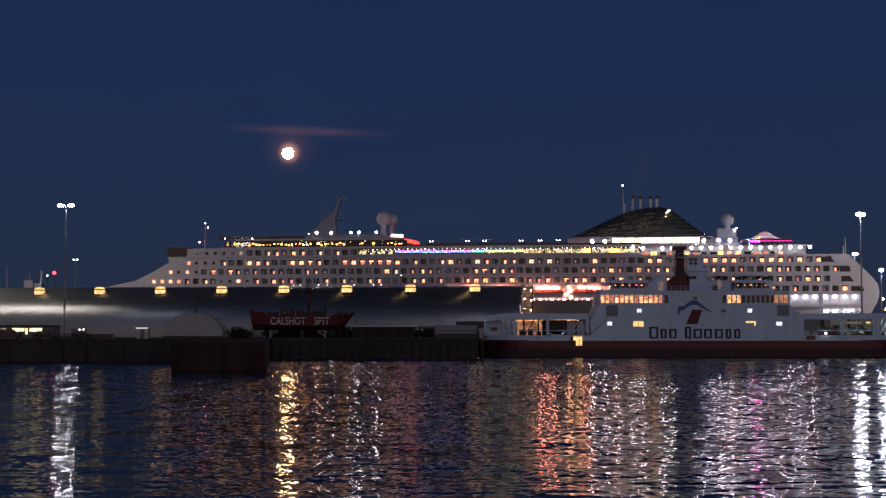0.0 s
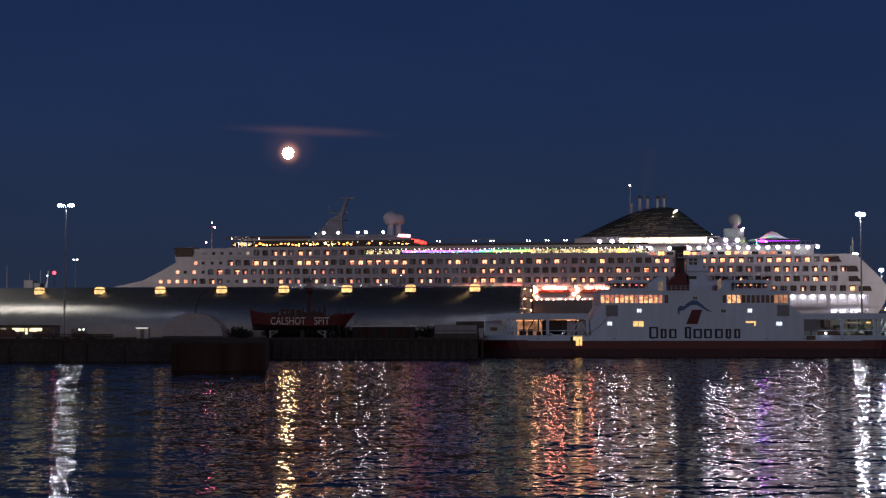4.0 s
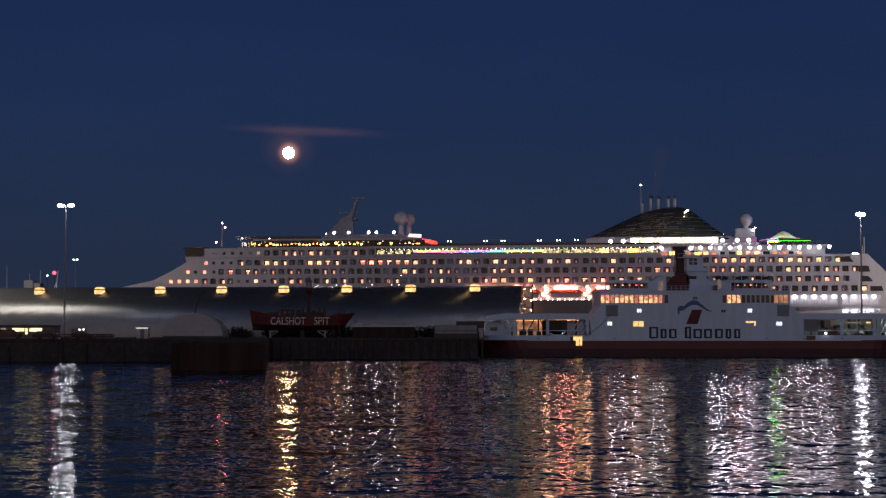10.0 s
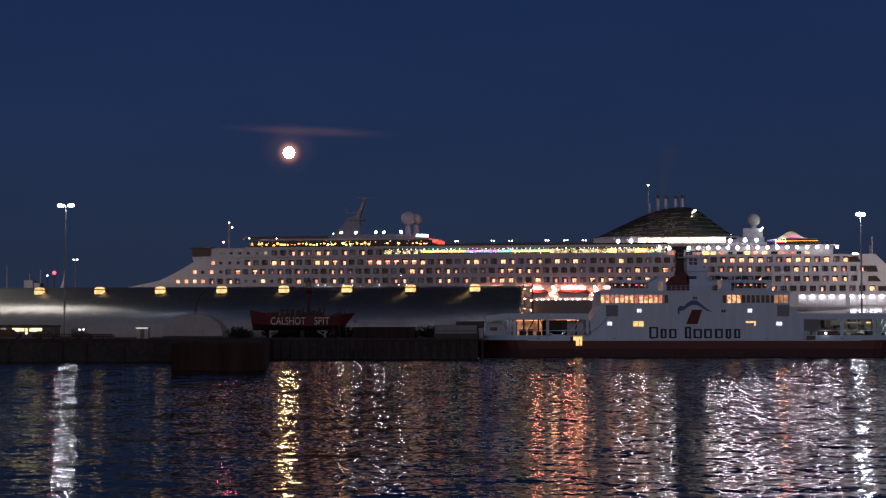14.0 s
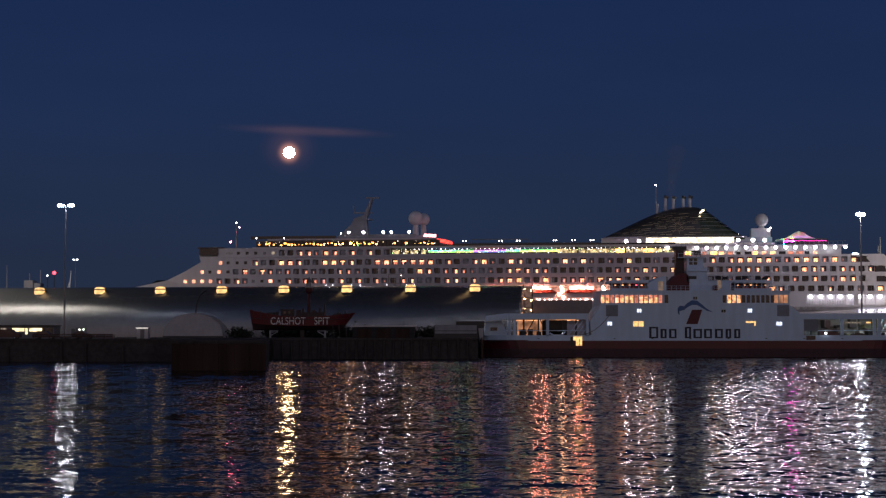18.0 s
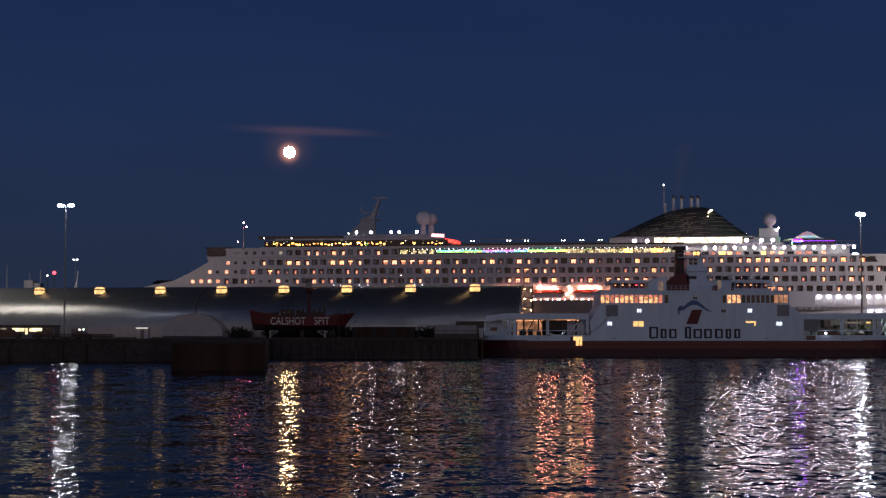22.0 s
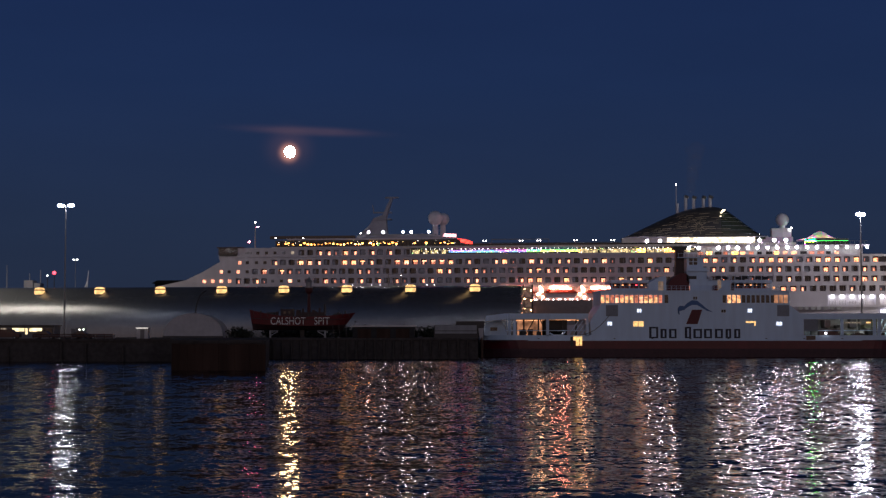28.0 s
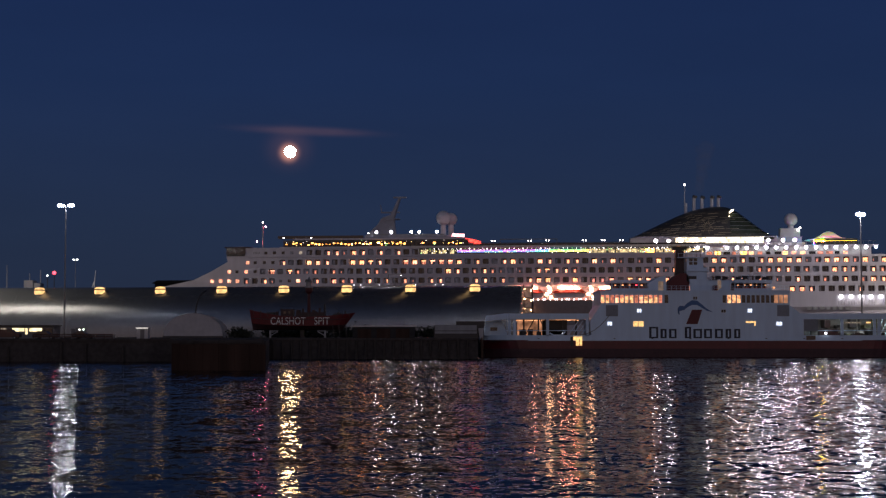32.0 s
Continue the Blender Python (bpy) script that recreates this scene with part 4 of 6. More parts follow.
def stern_canopy():
    bm = bmesh.new()
    lathe(bm, [(7.4, 0.0), (7.3, 0.2), (4.2, 0.8), (2.6, 1.7), (1.5, 2.5), (0.4, 2.9)], (100.3, 9, 34.0), 28)
    bmesh.ops.delete(bm, geom=[f for f in bm.faces if len(f.verts) > 4 and f.calc_center_median().z < 34.1], context="FACES_ONLY")
    m = surface("translucent_canvas", (0.7, 0.66, 0.62), 0.8, vary=0.1, grain=1)
    n, link = m.node_tree.nodes, m.node_tree.links.new
    out = next(x for x in n if x.type == "OUTPUT_MATERIAL")
    thin, both = n.new("ShaderNodeBsdfTranslucent"), n.new("ShaderNodeMixShader")
    thin.inputs["Color"].default_value, both.inputs["Fac"].default_value = (0.8, 0.7, 0.66, 1), 0.6
    link(n["Principled BSDF"].outputs[0], both.inputs[1])
    link(thin.outputs[0], both.inputs[2])
    link(both.outputs[0], out.inputs["Surface"])
    c = part("stern_canopy", bm, m, cruise, "peaked canopy lit by colour-changing light", smooth=True)
    part("canopy_mast", rods(((100.3, 9, 32.5), (100.3, 9, 36.9), 0.15)), MID_STEEL, c)
    for u0, u1, lo, hi in ((95.2, 98.4, 33.76, 34.14), (95.2, 98.4, 32.33, 33.28), (98.4, 108.0, 33.6, 34.14), (98.4, 108.0, 32.33, 33.45)):
        part("light_shield", boxes((u0, u1, 1.7, 1.95, lo, hi)), DARK_STEEL, c)
    part("drum_cover", boxes((95.2, 108.0, 1.96, 4.4, 34.16, 34.26)), DARK_STEEL, c)
    for y in (7.7, 10.2):
        part("uplight_shield", boxes((95.5, 105.1, y, y + 0.1, 32.4, 33.7)), DARK_STEEL, c)
    return c


def exhaust_smoke():
    """Thin smoke over the two forward exhaust pipes, in faint puffs that grow as they rise."""
    m = surface("thin_smoke", (0.42, 0.37, 0.34), 1.0, vary=0.1, grain=0.5, spec=0.0)
    m.node_tree.nodes["Principled BSDF"].inputs["Alpha"].default_value = 0.035
    rnd = random.Random(31)
    puffs = []
    for k in range(4):
        place = (61.0 + 0.5 * k, 16, 51.2 + 3.6 * k)
        bm = bmesh.new()
        wide, tall = 1.5 + 0.55 * k, 2.9
        bmesh.ops.create_icosphere(bm, subdivisions=3, radius=1.0)
        for v in bm.verts:
            v.co = Vector((v.co.x * wide, v.co.y * 1.5, v.co.z * tall)) * (1 + 0.12 * math.sin(3 * v.co.x + 5 * v.co.z + k))
        puffs.append((part("smoke_puff", bm, m, cruise, "faint grey exhaust smoke", smooth=True, at=place), place))
    return puffs


SMOKE = exhaust_smoke()
DRUMS = light_drums()
stern_canopy()


# ---- car ferry ----
def ferry():
    s = thing("car_ferry", pose(54.4, 334, 0), "white car ferry with a dark red hull, moored", "ferry")

    rnd0 = random.Random(11)

    def taper(u):
        return 5.5 * max(0, (abs(u) - 36) / 11) ** 2

    def hull_band(name, low, high, paint, thick=None):
        """A strake between two heights, given as (z, fore end, after end), that follows the plan of the hull."""
        bm = bmesh.new()
        rings = []
        for i in range(49):
            f = i / 48
            ends = [(z, a + (b - a) * f) for z, a, b in (low, high)]
            far = [taper(u) + thick if thick else 17 - taper(u) for _, u in ends]
            rings.append([bm.verts.new(p) for p in ((ends[0][1], taper(ends[0][1]), ends[0][0]), (ends[1][1], taper(ends[1][1]), ends[1][0]),
                                                    (ends[1][1], far[1], ends[1][0]), (ends[0][1], far[0], ends[0][0]))])
        for a, b in zip(rings, rings[1:]):
            for i in range(4):
                j = (i + 1) % 4
                bm.faces.new((a[i], b[i], b[j], a[j]))
        bm.faces.new(rings[0])
        bm.faces.new(rings[-1][::-1])
        bmesh.ops.recalc_face_normals(bm, faces=bm.faces)
        part(name, bm, paint, s)
    hull_band("boot_top", (-1, -45.0, 45.4), (1.8, -45.6, 46.2), HULL_BLACK)
    hull_band("hull", (1.8, -45.6, 46.2), (3.65, -46.4, 46.8), FERRY_RED)
    hull_band("bulwark", (3.65, -46.4, 46.8), (4.7, -46.8, 46.9), FERRY_WHITE, 0.4)
    part("bulwark", boxes((-40, 40, 16.6, 17, 3.55, 4.6)), FERRY_WHITE, s)
    part("car_deck", boxes((-44, 44, 0.5, 16.5, 3.5, 3.7)), DECK_GREY, s)
    # fore and aft galleries over the car deck
    for sign in (-1, 1):
        lo, hi = 22.9, 41.0
        bm = bmesh.new()
        a, b = (-hi, -lo) if sign < 0 else (lo, hi + 5)
        box(bm, a, b, 0, 0.4, 8.15, 9.4)
        box(bm, a, b, 0.4, 17, 9.1, 9.4)
        part("gallery_side", bm, FERRY_WHITE, s)
        for u in (40.0, 38.9, 31.8, 23.2):
            part("gallery_post", boxes((sign * u - 0.3, sign * u + 0.3, taper(u), taper(u) + 0.5, 4.5, 8.2)), FERRY_WHITE, s)
        part("gallery_side", boxes((a, b, 16.6, 17, 8.15, 9.1)), FERRY_WHITE, s)
        part("gallery_rail", rods(((a, 0.2, 5.7), (b, 0.2, 5.7), 0.08)), FERRY_WHITE, s)
    for x in (-36.8, -33.6, -31.9, -28.2, -25.4):
        part("deck_pillar", boxes((x - 0.18, x + 0.18, 3.0, 3.4, 3.7, 9.1)), DARK_STEEL, s)
    part("gallery_brace", rods(((-36.8, 3.0, 4.2), (-34.0, 3.0, 9.0), 0.12), ((-33.6, 3.0, 9.0), (-31.9, 3.0, 5.0), 0.12), n=5), DARK_STEEL, s)
    part("ceiling_light", boxes((-30.0, -25.5, 1.2, 1.5, 8.0, 8.15)), FERRY_DECK_LIT, s)
    part("ceiling_light", boxes((32.5, 36.5, 2.0, 2.3, 7.3, 7.55)), LAMP_DIM, s)
    part("ceiling_light", boxes((37.5, 38.4, 1.5, 1.8, 7.3, 7.6)), FERRY_YELLOW, s)
    for k in range(6):
        # lamp added behind the gallery side to brighten the car deck
        part("car_deck_fill", boxes((25.0 + 3.6 * k, 26.2 + 3.6 * k, 5, 5.4, 8.8, 8.95)), FERRY_DECK_FILL, s)
        part("deck_frame", boxes((24.0 + 3.6 * k, 24.3 + 3.6 * k, 11.6, 12.0, 3.7, 9.0)), DARK_STEEL, s)
    for z in (2.7, 3.5):
        part("rubbing_strake", boxes((-36, 36, -0.12, 0.02, z, z + 0.14)), FERRY_RED if z < 3 else FERRY_WHITE, s)
    for k in range(9):
        part("scupper", boxes((-34 + 8.2 * k, -33.6 + 8.2 * k, -0.03, 0.02, 3.9, 4.05)), DARK_STEEL, s)
    bm = bmesh.new()
    prism(bm, [(-31.5, 5.0), (-30.6, 4.6), (-28.6, 4.6), (-27.9, 5.4), (-28.2, 5.5), (-28.9, 4.85), (-30.5, 4.85), (-31.3, 5.3)], -0.04, 0.0)
    part("bulwark_sheer", bm, FERRY_WHITE, s)
    part("side_panel", boxes((22.9, 26.6, 0.05, 0.4, 5.6, 8.15)), surface("stern_panel_grey", (0.2, 0.22, 0.25), 0.5), s)
    # forward lining glows orange itself in place of lamplight falling on it
    part("car_deck_lining", boxes((-38, -30.6, 8.0, 8.2, 3.7, 8.1)), FERRY_DECK_LIT, s)
    part("car_deck_lining", boxes((23.5, 46, 12.0, 12.2, 3.7, 8.8)), surface("car_deck_lining", (0.3, 0.3, 0.28), 0.6), s)
    # gear, stairs and stored equipment on the car deck, seen through the galleries
    olive = surface("olive_equipment_paint", (0.16, 0.18, 0.10), 0.6, vary=0.4, grain=2)
    stow = (DARK_STEEL, olive, DECK_GREY, DARK_MAROON, CANVAS, olive, DARK_STEEL)
    for k in range(20):
        u = 27.2 + 0.95 * k + 0.4 * rnd0.random()
        z = 3.7 + (0.0 if k % 3 else 2.6)
        w, h = 0.5 + 0.9 * rnd0.random(), 0.6 + 1.6 * rnd0.random()
        part("deck_equipment", boxes((u, u + w, 8 + 3 * rnd0.random(), 11.9, z, z + h)), stow[k % 7], s)
    for k in range(7):
        part("deck_equipment", boxes((-37.6 + 1.9 * k, -36.7 + 1.9 * k + 0.6 * rnd0.random(), 6.4, 7.4, 3.7, 5.0 + 1.2 * rnd0.random())), stow[(k * 3) % 7], s)
    for k in range(3):
        part("stair_stringer", rods(((40.5 + 1.0 * k, 7, 3.7), (43.0 + 1.0 * k, 7, 8.9), 0.09), n=5), FERRY_WHITE, s)
    part("gallery_pipe", rods(((23, 1.0, 8.75), (45.5, 1.0, 8.75), 0.11), ((-40.5, 1.0, 8.7), (-23, 1.0, 8.7), 0.11), n=6), DECK_GREY, s)
    part("ceiling_trim_light", boxes((-38.6, -32.2, 7.6, 7.9, 7.9, 8.05), (-31.2, -24.4, 7.6, 7.9, 7.9, 8.05)), FERRY_AMBER, s)
    # bow ramp house
    bm = bmesh.new()
    prism(bm, [(-45.8, 4.6), (-40.3, 4.6), (-41.6, 8.0), (-45.1, 7.5)], 3.0, 5.5)
    part("ramp_house", bm, FERRY_WHITE, s)
    bm = bmesh.new()
    prism(bm, [(-45.3, 7.7), (-41.0, 8.15), (-41.0, 9.4), (-45.0, 8.9)], 0.2, 3.0)
    part("gallery_nose", bm, FERRY_WHITE, s)
    for x in (-40.6, -40.0):
        part("gallery_strut", rods(((x, -0.1, 4.5), (x, -0.1, 9.35), 0.09)), FERRY_WHITE, s)
    part("ramp_house_window", boxes((-44.1, -42.6, 2.92, 3.05, 5.7, 6.4)), DARK_GLASS, s)
    part("bow_screen", boxes((-46.7, -45.5, 3.0, 3.3, 5.6, 7.2)), DARK_STEEL, s)
    for x in (-46.3, -45.7):
        bm = bmesh.new()
        ball(bm, (x, 2.9, 6.2), 0.13, 10)
        part("bow_lamp", bm, LAMP_ARCADE, s)
    bm = bmesh.new()
    ball(bm, (-28.55, 0.4, 5.05), 0.17, 10)
    part("deck_lamp", bm, LAMP_ARCADE, s)
    part("deck_store", boxes((-32.6, -27.2, 5.0, 7.6, 4.2, 8.0)), DARK_STEEL, s)
    for k in range(4):
        part("stair_stringer", rods(((-27.2 + 0.9 * k, 0.9, 4.7), (-25.0 + 0.9 * k, 0.9, 7.9), 0.09), n=5), FERRY_WHITE, s)
    part("sweep_pipe", rods(*[((-25.0 + 1.1 * k, -0.06, 4.75 + 0.12 * k * k), (-23.9 + 1.1 * k, -0.06, 4.75 + 0.12 * (k + 1) ** 2), 0.06) for k in range(6)], n=5), DECK_GREY, s)
    part("saloon_door_light", boxes((-7.5, -6.4, 2.44, 2.5, 14.4, 16.4), (5.4, 6.2, 2.38, 2.44, 14.4, 16.6)), glowing("deck_door_light", (1.0, 0.66, 0.48), 0.16, 0.3), s)
    part("life_raft_box", boxes((4.3, 5.3, 1.9, 2.4, 14.4, 15.5)), FERRY_RED, s)
    bm = bmesh.new()
    ball(bm, (28.2, -0.2, 5.1), 0.26, 10)
    part("side_lamp", bm, LAMP_ARCADE, s)

    # superstructure side
    bm = bmesh.new()
    prism(bm, [(-22.4, 4.7), (22.9, 4.7), (22.9, 9.3), (20.5, 11.2), (20.5, 14.1), (-20.3, 14.1), (-20.3, 11.2), (-22.6, 7.8)], 0, 17)
    part("superstructure", bm, FERRY_WHITE, s)
    rnd = random.Random(3)
    for k in range(13):
        u = -19.9 + 1.04 * k
        part("saloon_window", boxes((u - 0.36, u + 0.36, -0.06, 0.1, 11.7, 13.35)), (FERRY_AMBER, CABIN_WARM, FERRY_AMBER, FERRY_AMBER, CABIN_ORANGE)[(k * 7) % 5], s)
        part("window_blind", boxes((u - 0.36, u + 0.36, -0.09, -0.06, 13.35 - 0.25 - 0.5 * rnd.random(), 13.35)), CABIN_ORANGE, s)
    part("saloon_window", boxes((-6.5, -5.75, -0.06, 0.1, 11.65, 13.4)), DARK_GLASS, s)
    for k in range(11):
        u = 6.4 + 1.04 * k
        part("saloon_window", boxes((u - 0.36, u + 0.36, -0.06, 0.1, 11.7, 13.35)), FERRY_AMBER if k in (1, 2, 3) else DARK_GLASS, s)
    for k in range(3):
        u = 17.6 + 1.04 * k
        part("saloon_window", boxes((u - 0.42, u + 0.42, -0.06, 0.1, 11.65, 13.4)), FERRY_DECK_LIT, s)
    for u, z, w, h, mt in ((-12.0, 10.0, 0.9, 0.75, FERRY_WHITE_LIT), (-18.4, 7.2, 0.9, 0.75, FERRY_WHITE_LIT), (-12.2, 7.15, 2.2, 1.1, FERRY_YELLOW),
                           (11.9, 10.0, 0.9, 0.75, FERRY_WHITE_LIT), (18.2, 7.2, 1.2, 0.75, FERRY_WHITE_LIT),
                           (0.1, 12.7, 0.8, 0.6, DARK_GLASS), (6.2, 9.9, 0.9, 0.6, DARK_GLASS)):
        part("side_window", boxes((u - w / 2, u - 0.05, -0.06, 0.1, z - h / 2, z + h / 2), (u + 0.05, u + w / 2, -0.06, 0.1, z - h / 2, z + h / 2)), mt, s)
    part("half_curtained_window", boxes((11.0, 13.1, -0.06, 0.1, 7.4, 7.7), (12.82, 13.1, -0.06, 0.1, 6.75, 7.4)), FERRY_YELLOW, s)
    # flat grey slabs: the shade of the vent recesses is put into their colour
    for a in (-19.2, 17.8):
        part("vent_recess_shade", boxes((a, a + 2.6, -0.03, 0.2, 8.8, 11.2)), surface("recess_shade_grey", (0.26, 0.28, 0.31), 0.7), s)
    part("side_door", boxes((-26.3, -24.4, -0.16, 0.3, 3.6, 4.4), (-25.7, -24.4, -0.16, 0.3, 2.45, 3.6)), FERRY_YELLOW, s)
    part("door_jamb", boxes((-26.9, -26.3, -0.14, 0.3, 2.4, 4.4)), DARK_STEEL, s)
    part("door_mullion", boxes((-25.0, -24.9, -0.2, 0.2, 2.5, 3.9)), LETTER_NAVY, s)
    part("hull_port", boxes((24.0, 26.0, -0.06, 0.3, 3.7, 4.6)), DARK_GLASS, s)

    # upper deck
    part("upper_deck", boxes((-20.5, 20.7, -0.15, 17.1, 14.1, 14.35)), FERRY_WHITE, s)
    # open shelters either side of the funnel
    for a, b, post0 in ((-17.8, -9.6, -17.6), (9.0, 17.2, 9.2)):
        sh = part("shelter_roof", boxes((a, b, 2.2, 14.5, 16.1, 16.7)), FERRY_WHITE, s)
        part("shelter_wall", boxes((a, b, 2.4, 2.55, 14.35, 14.85), (a, b, 14.2, 14.35, 14.35, 14.85)), FERRY_WHITE, sh)
        # dark panel added for the shade inside the shelter
        part("shelter_shade_panel", boxes((a + 0.3, b - 0.3, 7.0, 7.2, 14.35, 16.1)), DARK_MAROON, sh)
        for k in range(5):
            x = a + 0.9 + 1.5 * k + 0.5 * rnd.random()
            part("shelter_lamp", boxes((x, x + 0.15 + 0.3 * rnd.random(), 5.6, 5.8, 15.45 + 0.2 * rnd.random(), 15.8)), LAMP_RED if (a < 0 and k == 3) else FERRY_AMBER, sh)
        for k in range(5):
            x = post0 + 1.95 * k
            part("post", boxes((x - 0.08, x + 0.08, 2.4, 2.6, 14.8, 16.1)), FERRY_WHITE, sh)
        for k in range(4):
            x = post0 + 0.9 + 1.95 * k
            part("bench", boxes((x - 0.7, x + 0.7, 5, 5.5, 14.35, 15.2)), LIFEBOAT_ORANGE, sh)
    bm = bmesh.new()
    prism(bm, [(-9.6, 14.3), (-5.8, 14.3), (-5.8, 17.6), (-7.2, 17.4), (-9.6, 16.1)], 2.5, 14)
    part("vent_house", bm, FERRY_WHITE, s)
    part("deck_house", boxes((2.6, 8.2, 2.5, 14.5, 14.35, 16.6)), FERRY_WHITE, s)
    part("deck_house_window", boxes((4.6, 5.8, 2.42, 2.55, 14.9, 15.6)), DARK_GLASS, s)
    # stores, rafts and rails on the after shelter and the deck house
    part("deck_house_side", boxes((-0.6, 3.4, 2.3, 2.5, 14.35, 16.9)), FERRY_WHITE, s)
    bm = bmesh.new()
    prism(bm, [(5.4, 14.4), (6.0, 14.4), (9.0, 16.5), (8.4, 16.5)], 2.0, 2.15)
    part("stair_side", bm, FERRY_WHITE, s)
    for k in range(9):
        x = 3.6 + 1.45 * k
        bm = bmesh.new()
        rod(bm, (x, 3.0, 17.15 + 0.15 * (k % 2)), (x + 0.7 + 0.35 * (k % 3), 3.0, 17.15 + 0.15 * (k % 2)), 0.3 + 0.06 * (k % 2), n=10)
        box(bm, x + 0.1, x + 0.25, 2.75, 3.25, 16.6, 17.1)
        box(bm, x + 0.5, x + 0.65, 2.75, 3.25, 16.6, 17.1)
        part("raft_canister", bm, DARK_STEEL if k % 3 else RADOME, s)
        part("raft_rail", rods(((x - 0.2, 2.6, 16.7), (x - 0.2, 2.6, 17.8), 0.05), ((x - 0.2, 2.6, 17.8), (x + 1.25, 2.6, 17.8), 0.04), n=5), FERRY_WHITE, s)
    part("raft_deck", boxes((3.2, 17.0, 2.5, 5.0, 16.5, 16.68)), FERRY_WHITE, s)
    bm = bmesh.new()
    ball(bm, (17.6, 2.2, 15.0), 0.3, 10)
    part("deck_lamp", bm, FERRY_AMBER, s)
    for k in range(41):
        x = -20.3 + 1.02 * k
        part("rail_post", rods(((x, 0.0, 14.35), (x, 0.0, 15.35), 0.04), n=5), FERRY_WHITE, s)
    for z in (14.85, 15.35):
        part("rail", rods(((-20.4, 0.0, z), (20.5, 0.0, z), 0.035), n=5), FERRY_WHITE, s)
    bm = bmesh.new()
    prism(bm, [(-5.5, 14.3), (-0.7, 14.3), (-0.7, 17.6), (-1.4, 18.2), (-2.6, 18.2), (-3.8, 17.5), (-4.8, 16.6), (-5.3, 15.6)], 3, 9)
    part("funnel_base", bm, EMBLEM_RED, s)
    bm = bmesh.new()
    prism(bm, [(-3.4, 16.5), (-1.4, 16.5), (-1.5, 23.9), (-3.2, 23.9)], 5, 7)
    f = part("funnel", bm, DARK_MAROON, s, "slim dark maroon funnel")
    part("funnel_cap", boxes((-3.9, -0.9, 4.8, 7.2, 23.4, 24.2)), DARK_STEEL, f)
    # bridge
    part("bridge", boxes((-1.2, 3.2, 3, 14, 16.3, 19.5)), FERRY_WHITE, s)
    part("bridge", boxes((-1.0, 2.6, 4, 13, 19.5, 21.6)), FERRY_WHITE, s)
    for u in (-0.5, 0.5):
        for z in (20.1, 20.9):
            part("bridge_window", boxes((u, u + 0.75, 3.9, 4.1, z, z + 0.6)), DARK_GLASS, s)
    part("platform", boxes((-1.5, 3.6, 2.5, 14, 18.6, 18.8)), FERRY_WHITE, s)
    part("platform", boxes((-3.0, 2.9, 3.5, 13, 21.6, 21.75)), FERRY_WHITE, s)
    part("dark_locker", boxes((-0.9, 0.9, 2.9, 3.2, 16.9, 17.6)), DARK_STEEL, s)
    part("side_cabinet", boxes((1.4, 3.0, 2.8, 3.2, 16.4, 18.3)), FERRY_WHITE, s)
    for x, h in ((-0.9, 24.8), (-3.0, 24.6), (1.4, 23.6), (2.4, 24.2), (-1.9, 25.2)):
        part("aerial", rods(((x, 6, 21.6), (x, 6, h), 0.07, 0.03), n=5), DARK_STEEL, s)
    part("radar_bar", boxes((0.2, 2.4, 5.8, 6.1, 23.0, 23.25)), DARK_STEEL, s)
    for k in range(6):
        x = -2.9 + 1.1 * k
        part("platform_rail", rods(((x, 3.5, 21.7), (x, 3.5, 22.6), 0.035), n=5), FERRY_WHITE, s)
    part("platform_rail", rods(((-3.0, 3.5, 22.6), (2.9, 3.5, 22.6), 0.035), n=5), FERRY_WHITE, s)
    return s


car_ferry = ferry()


def emblem(s):
    """Company markings on the ferry's side as plain shapes: a swoosh, a slanted block and letter-sized bars."""
    bm = bmesh.new()
    prism(bm, [(-1.9, 5.4 + 1.7), (0.6, 7.1), (1.6, 10.2), (-0.6, 10.2)], -0.05, 0.0)
    part("emblem_block", bm, EMBLEM_RED, s)
    bm = bmesh.new()
    pts = [(-3.3, 9.3), (-3.7, 10.0), (-3.2, 10.5), (-2.3, 10.55), (-1.6, 11.2), (-0.6, 11.75), (0.5, 11.7), (1.5, 11.0), (2.6, 10.2), (3.8, 9.7)]
    wide = [0.5, 1.1, 1.15, 0.8, 0.95, 1.0, 0.95, 0.75, 0.45, 0.08]
    top = [bm.verts.new((u, -0.04, z + w / 2)) for (u, z), w in zip(pts, wide)]
    low = [bm.verts.new((u, -0.04, z - w / 2)) for (u, z), w in zip(pts, wide)]
    for i in range(len(pts) - 1):
        bm.faces.new((low[i], low[i + 1], top[i + 1], top[i]))
    part("emblem_swoosh", bm, SWOOSH_BLUE, s)
    letters = [(-9.9, 1.95, 2.45), (-7.45, 1.3, 2.0), (-5.6, 1.6, 2.0), (-2.2, 1.35, 2.45), (-0.35, 1.85, 2.0), (1.95, 1.7, 2.0), (4.3, 1.7, 2.0), (6.6, 1.2, 2.0), (8.45, 1.3, 2.0)]
    for u, w, h in letters:
        for x0, x1, z0, z1 in ((0.0, 0.5, 0.0, h), (w - 0.42, w, 0.0, h), (0.5, w - 0.42, h - 0.34, h), (0.5, w - 0.42, 0.0, 0.3)):
            part("marking_bar", boxes((u + x0, u + x1, -0.05, 0.02, 4.05 + z0, 4.05 + z1)), LETTER_NAVY, s)


emblem(car_ferry)


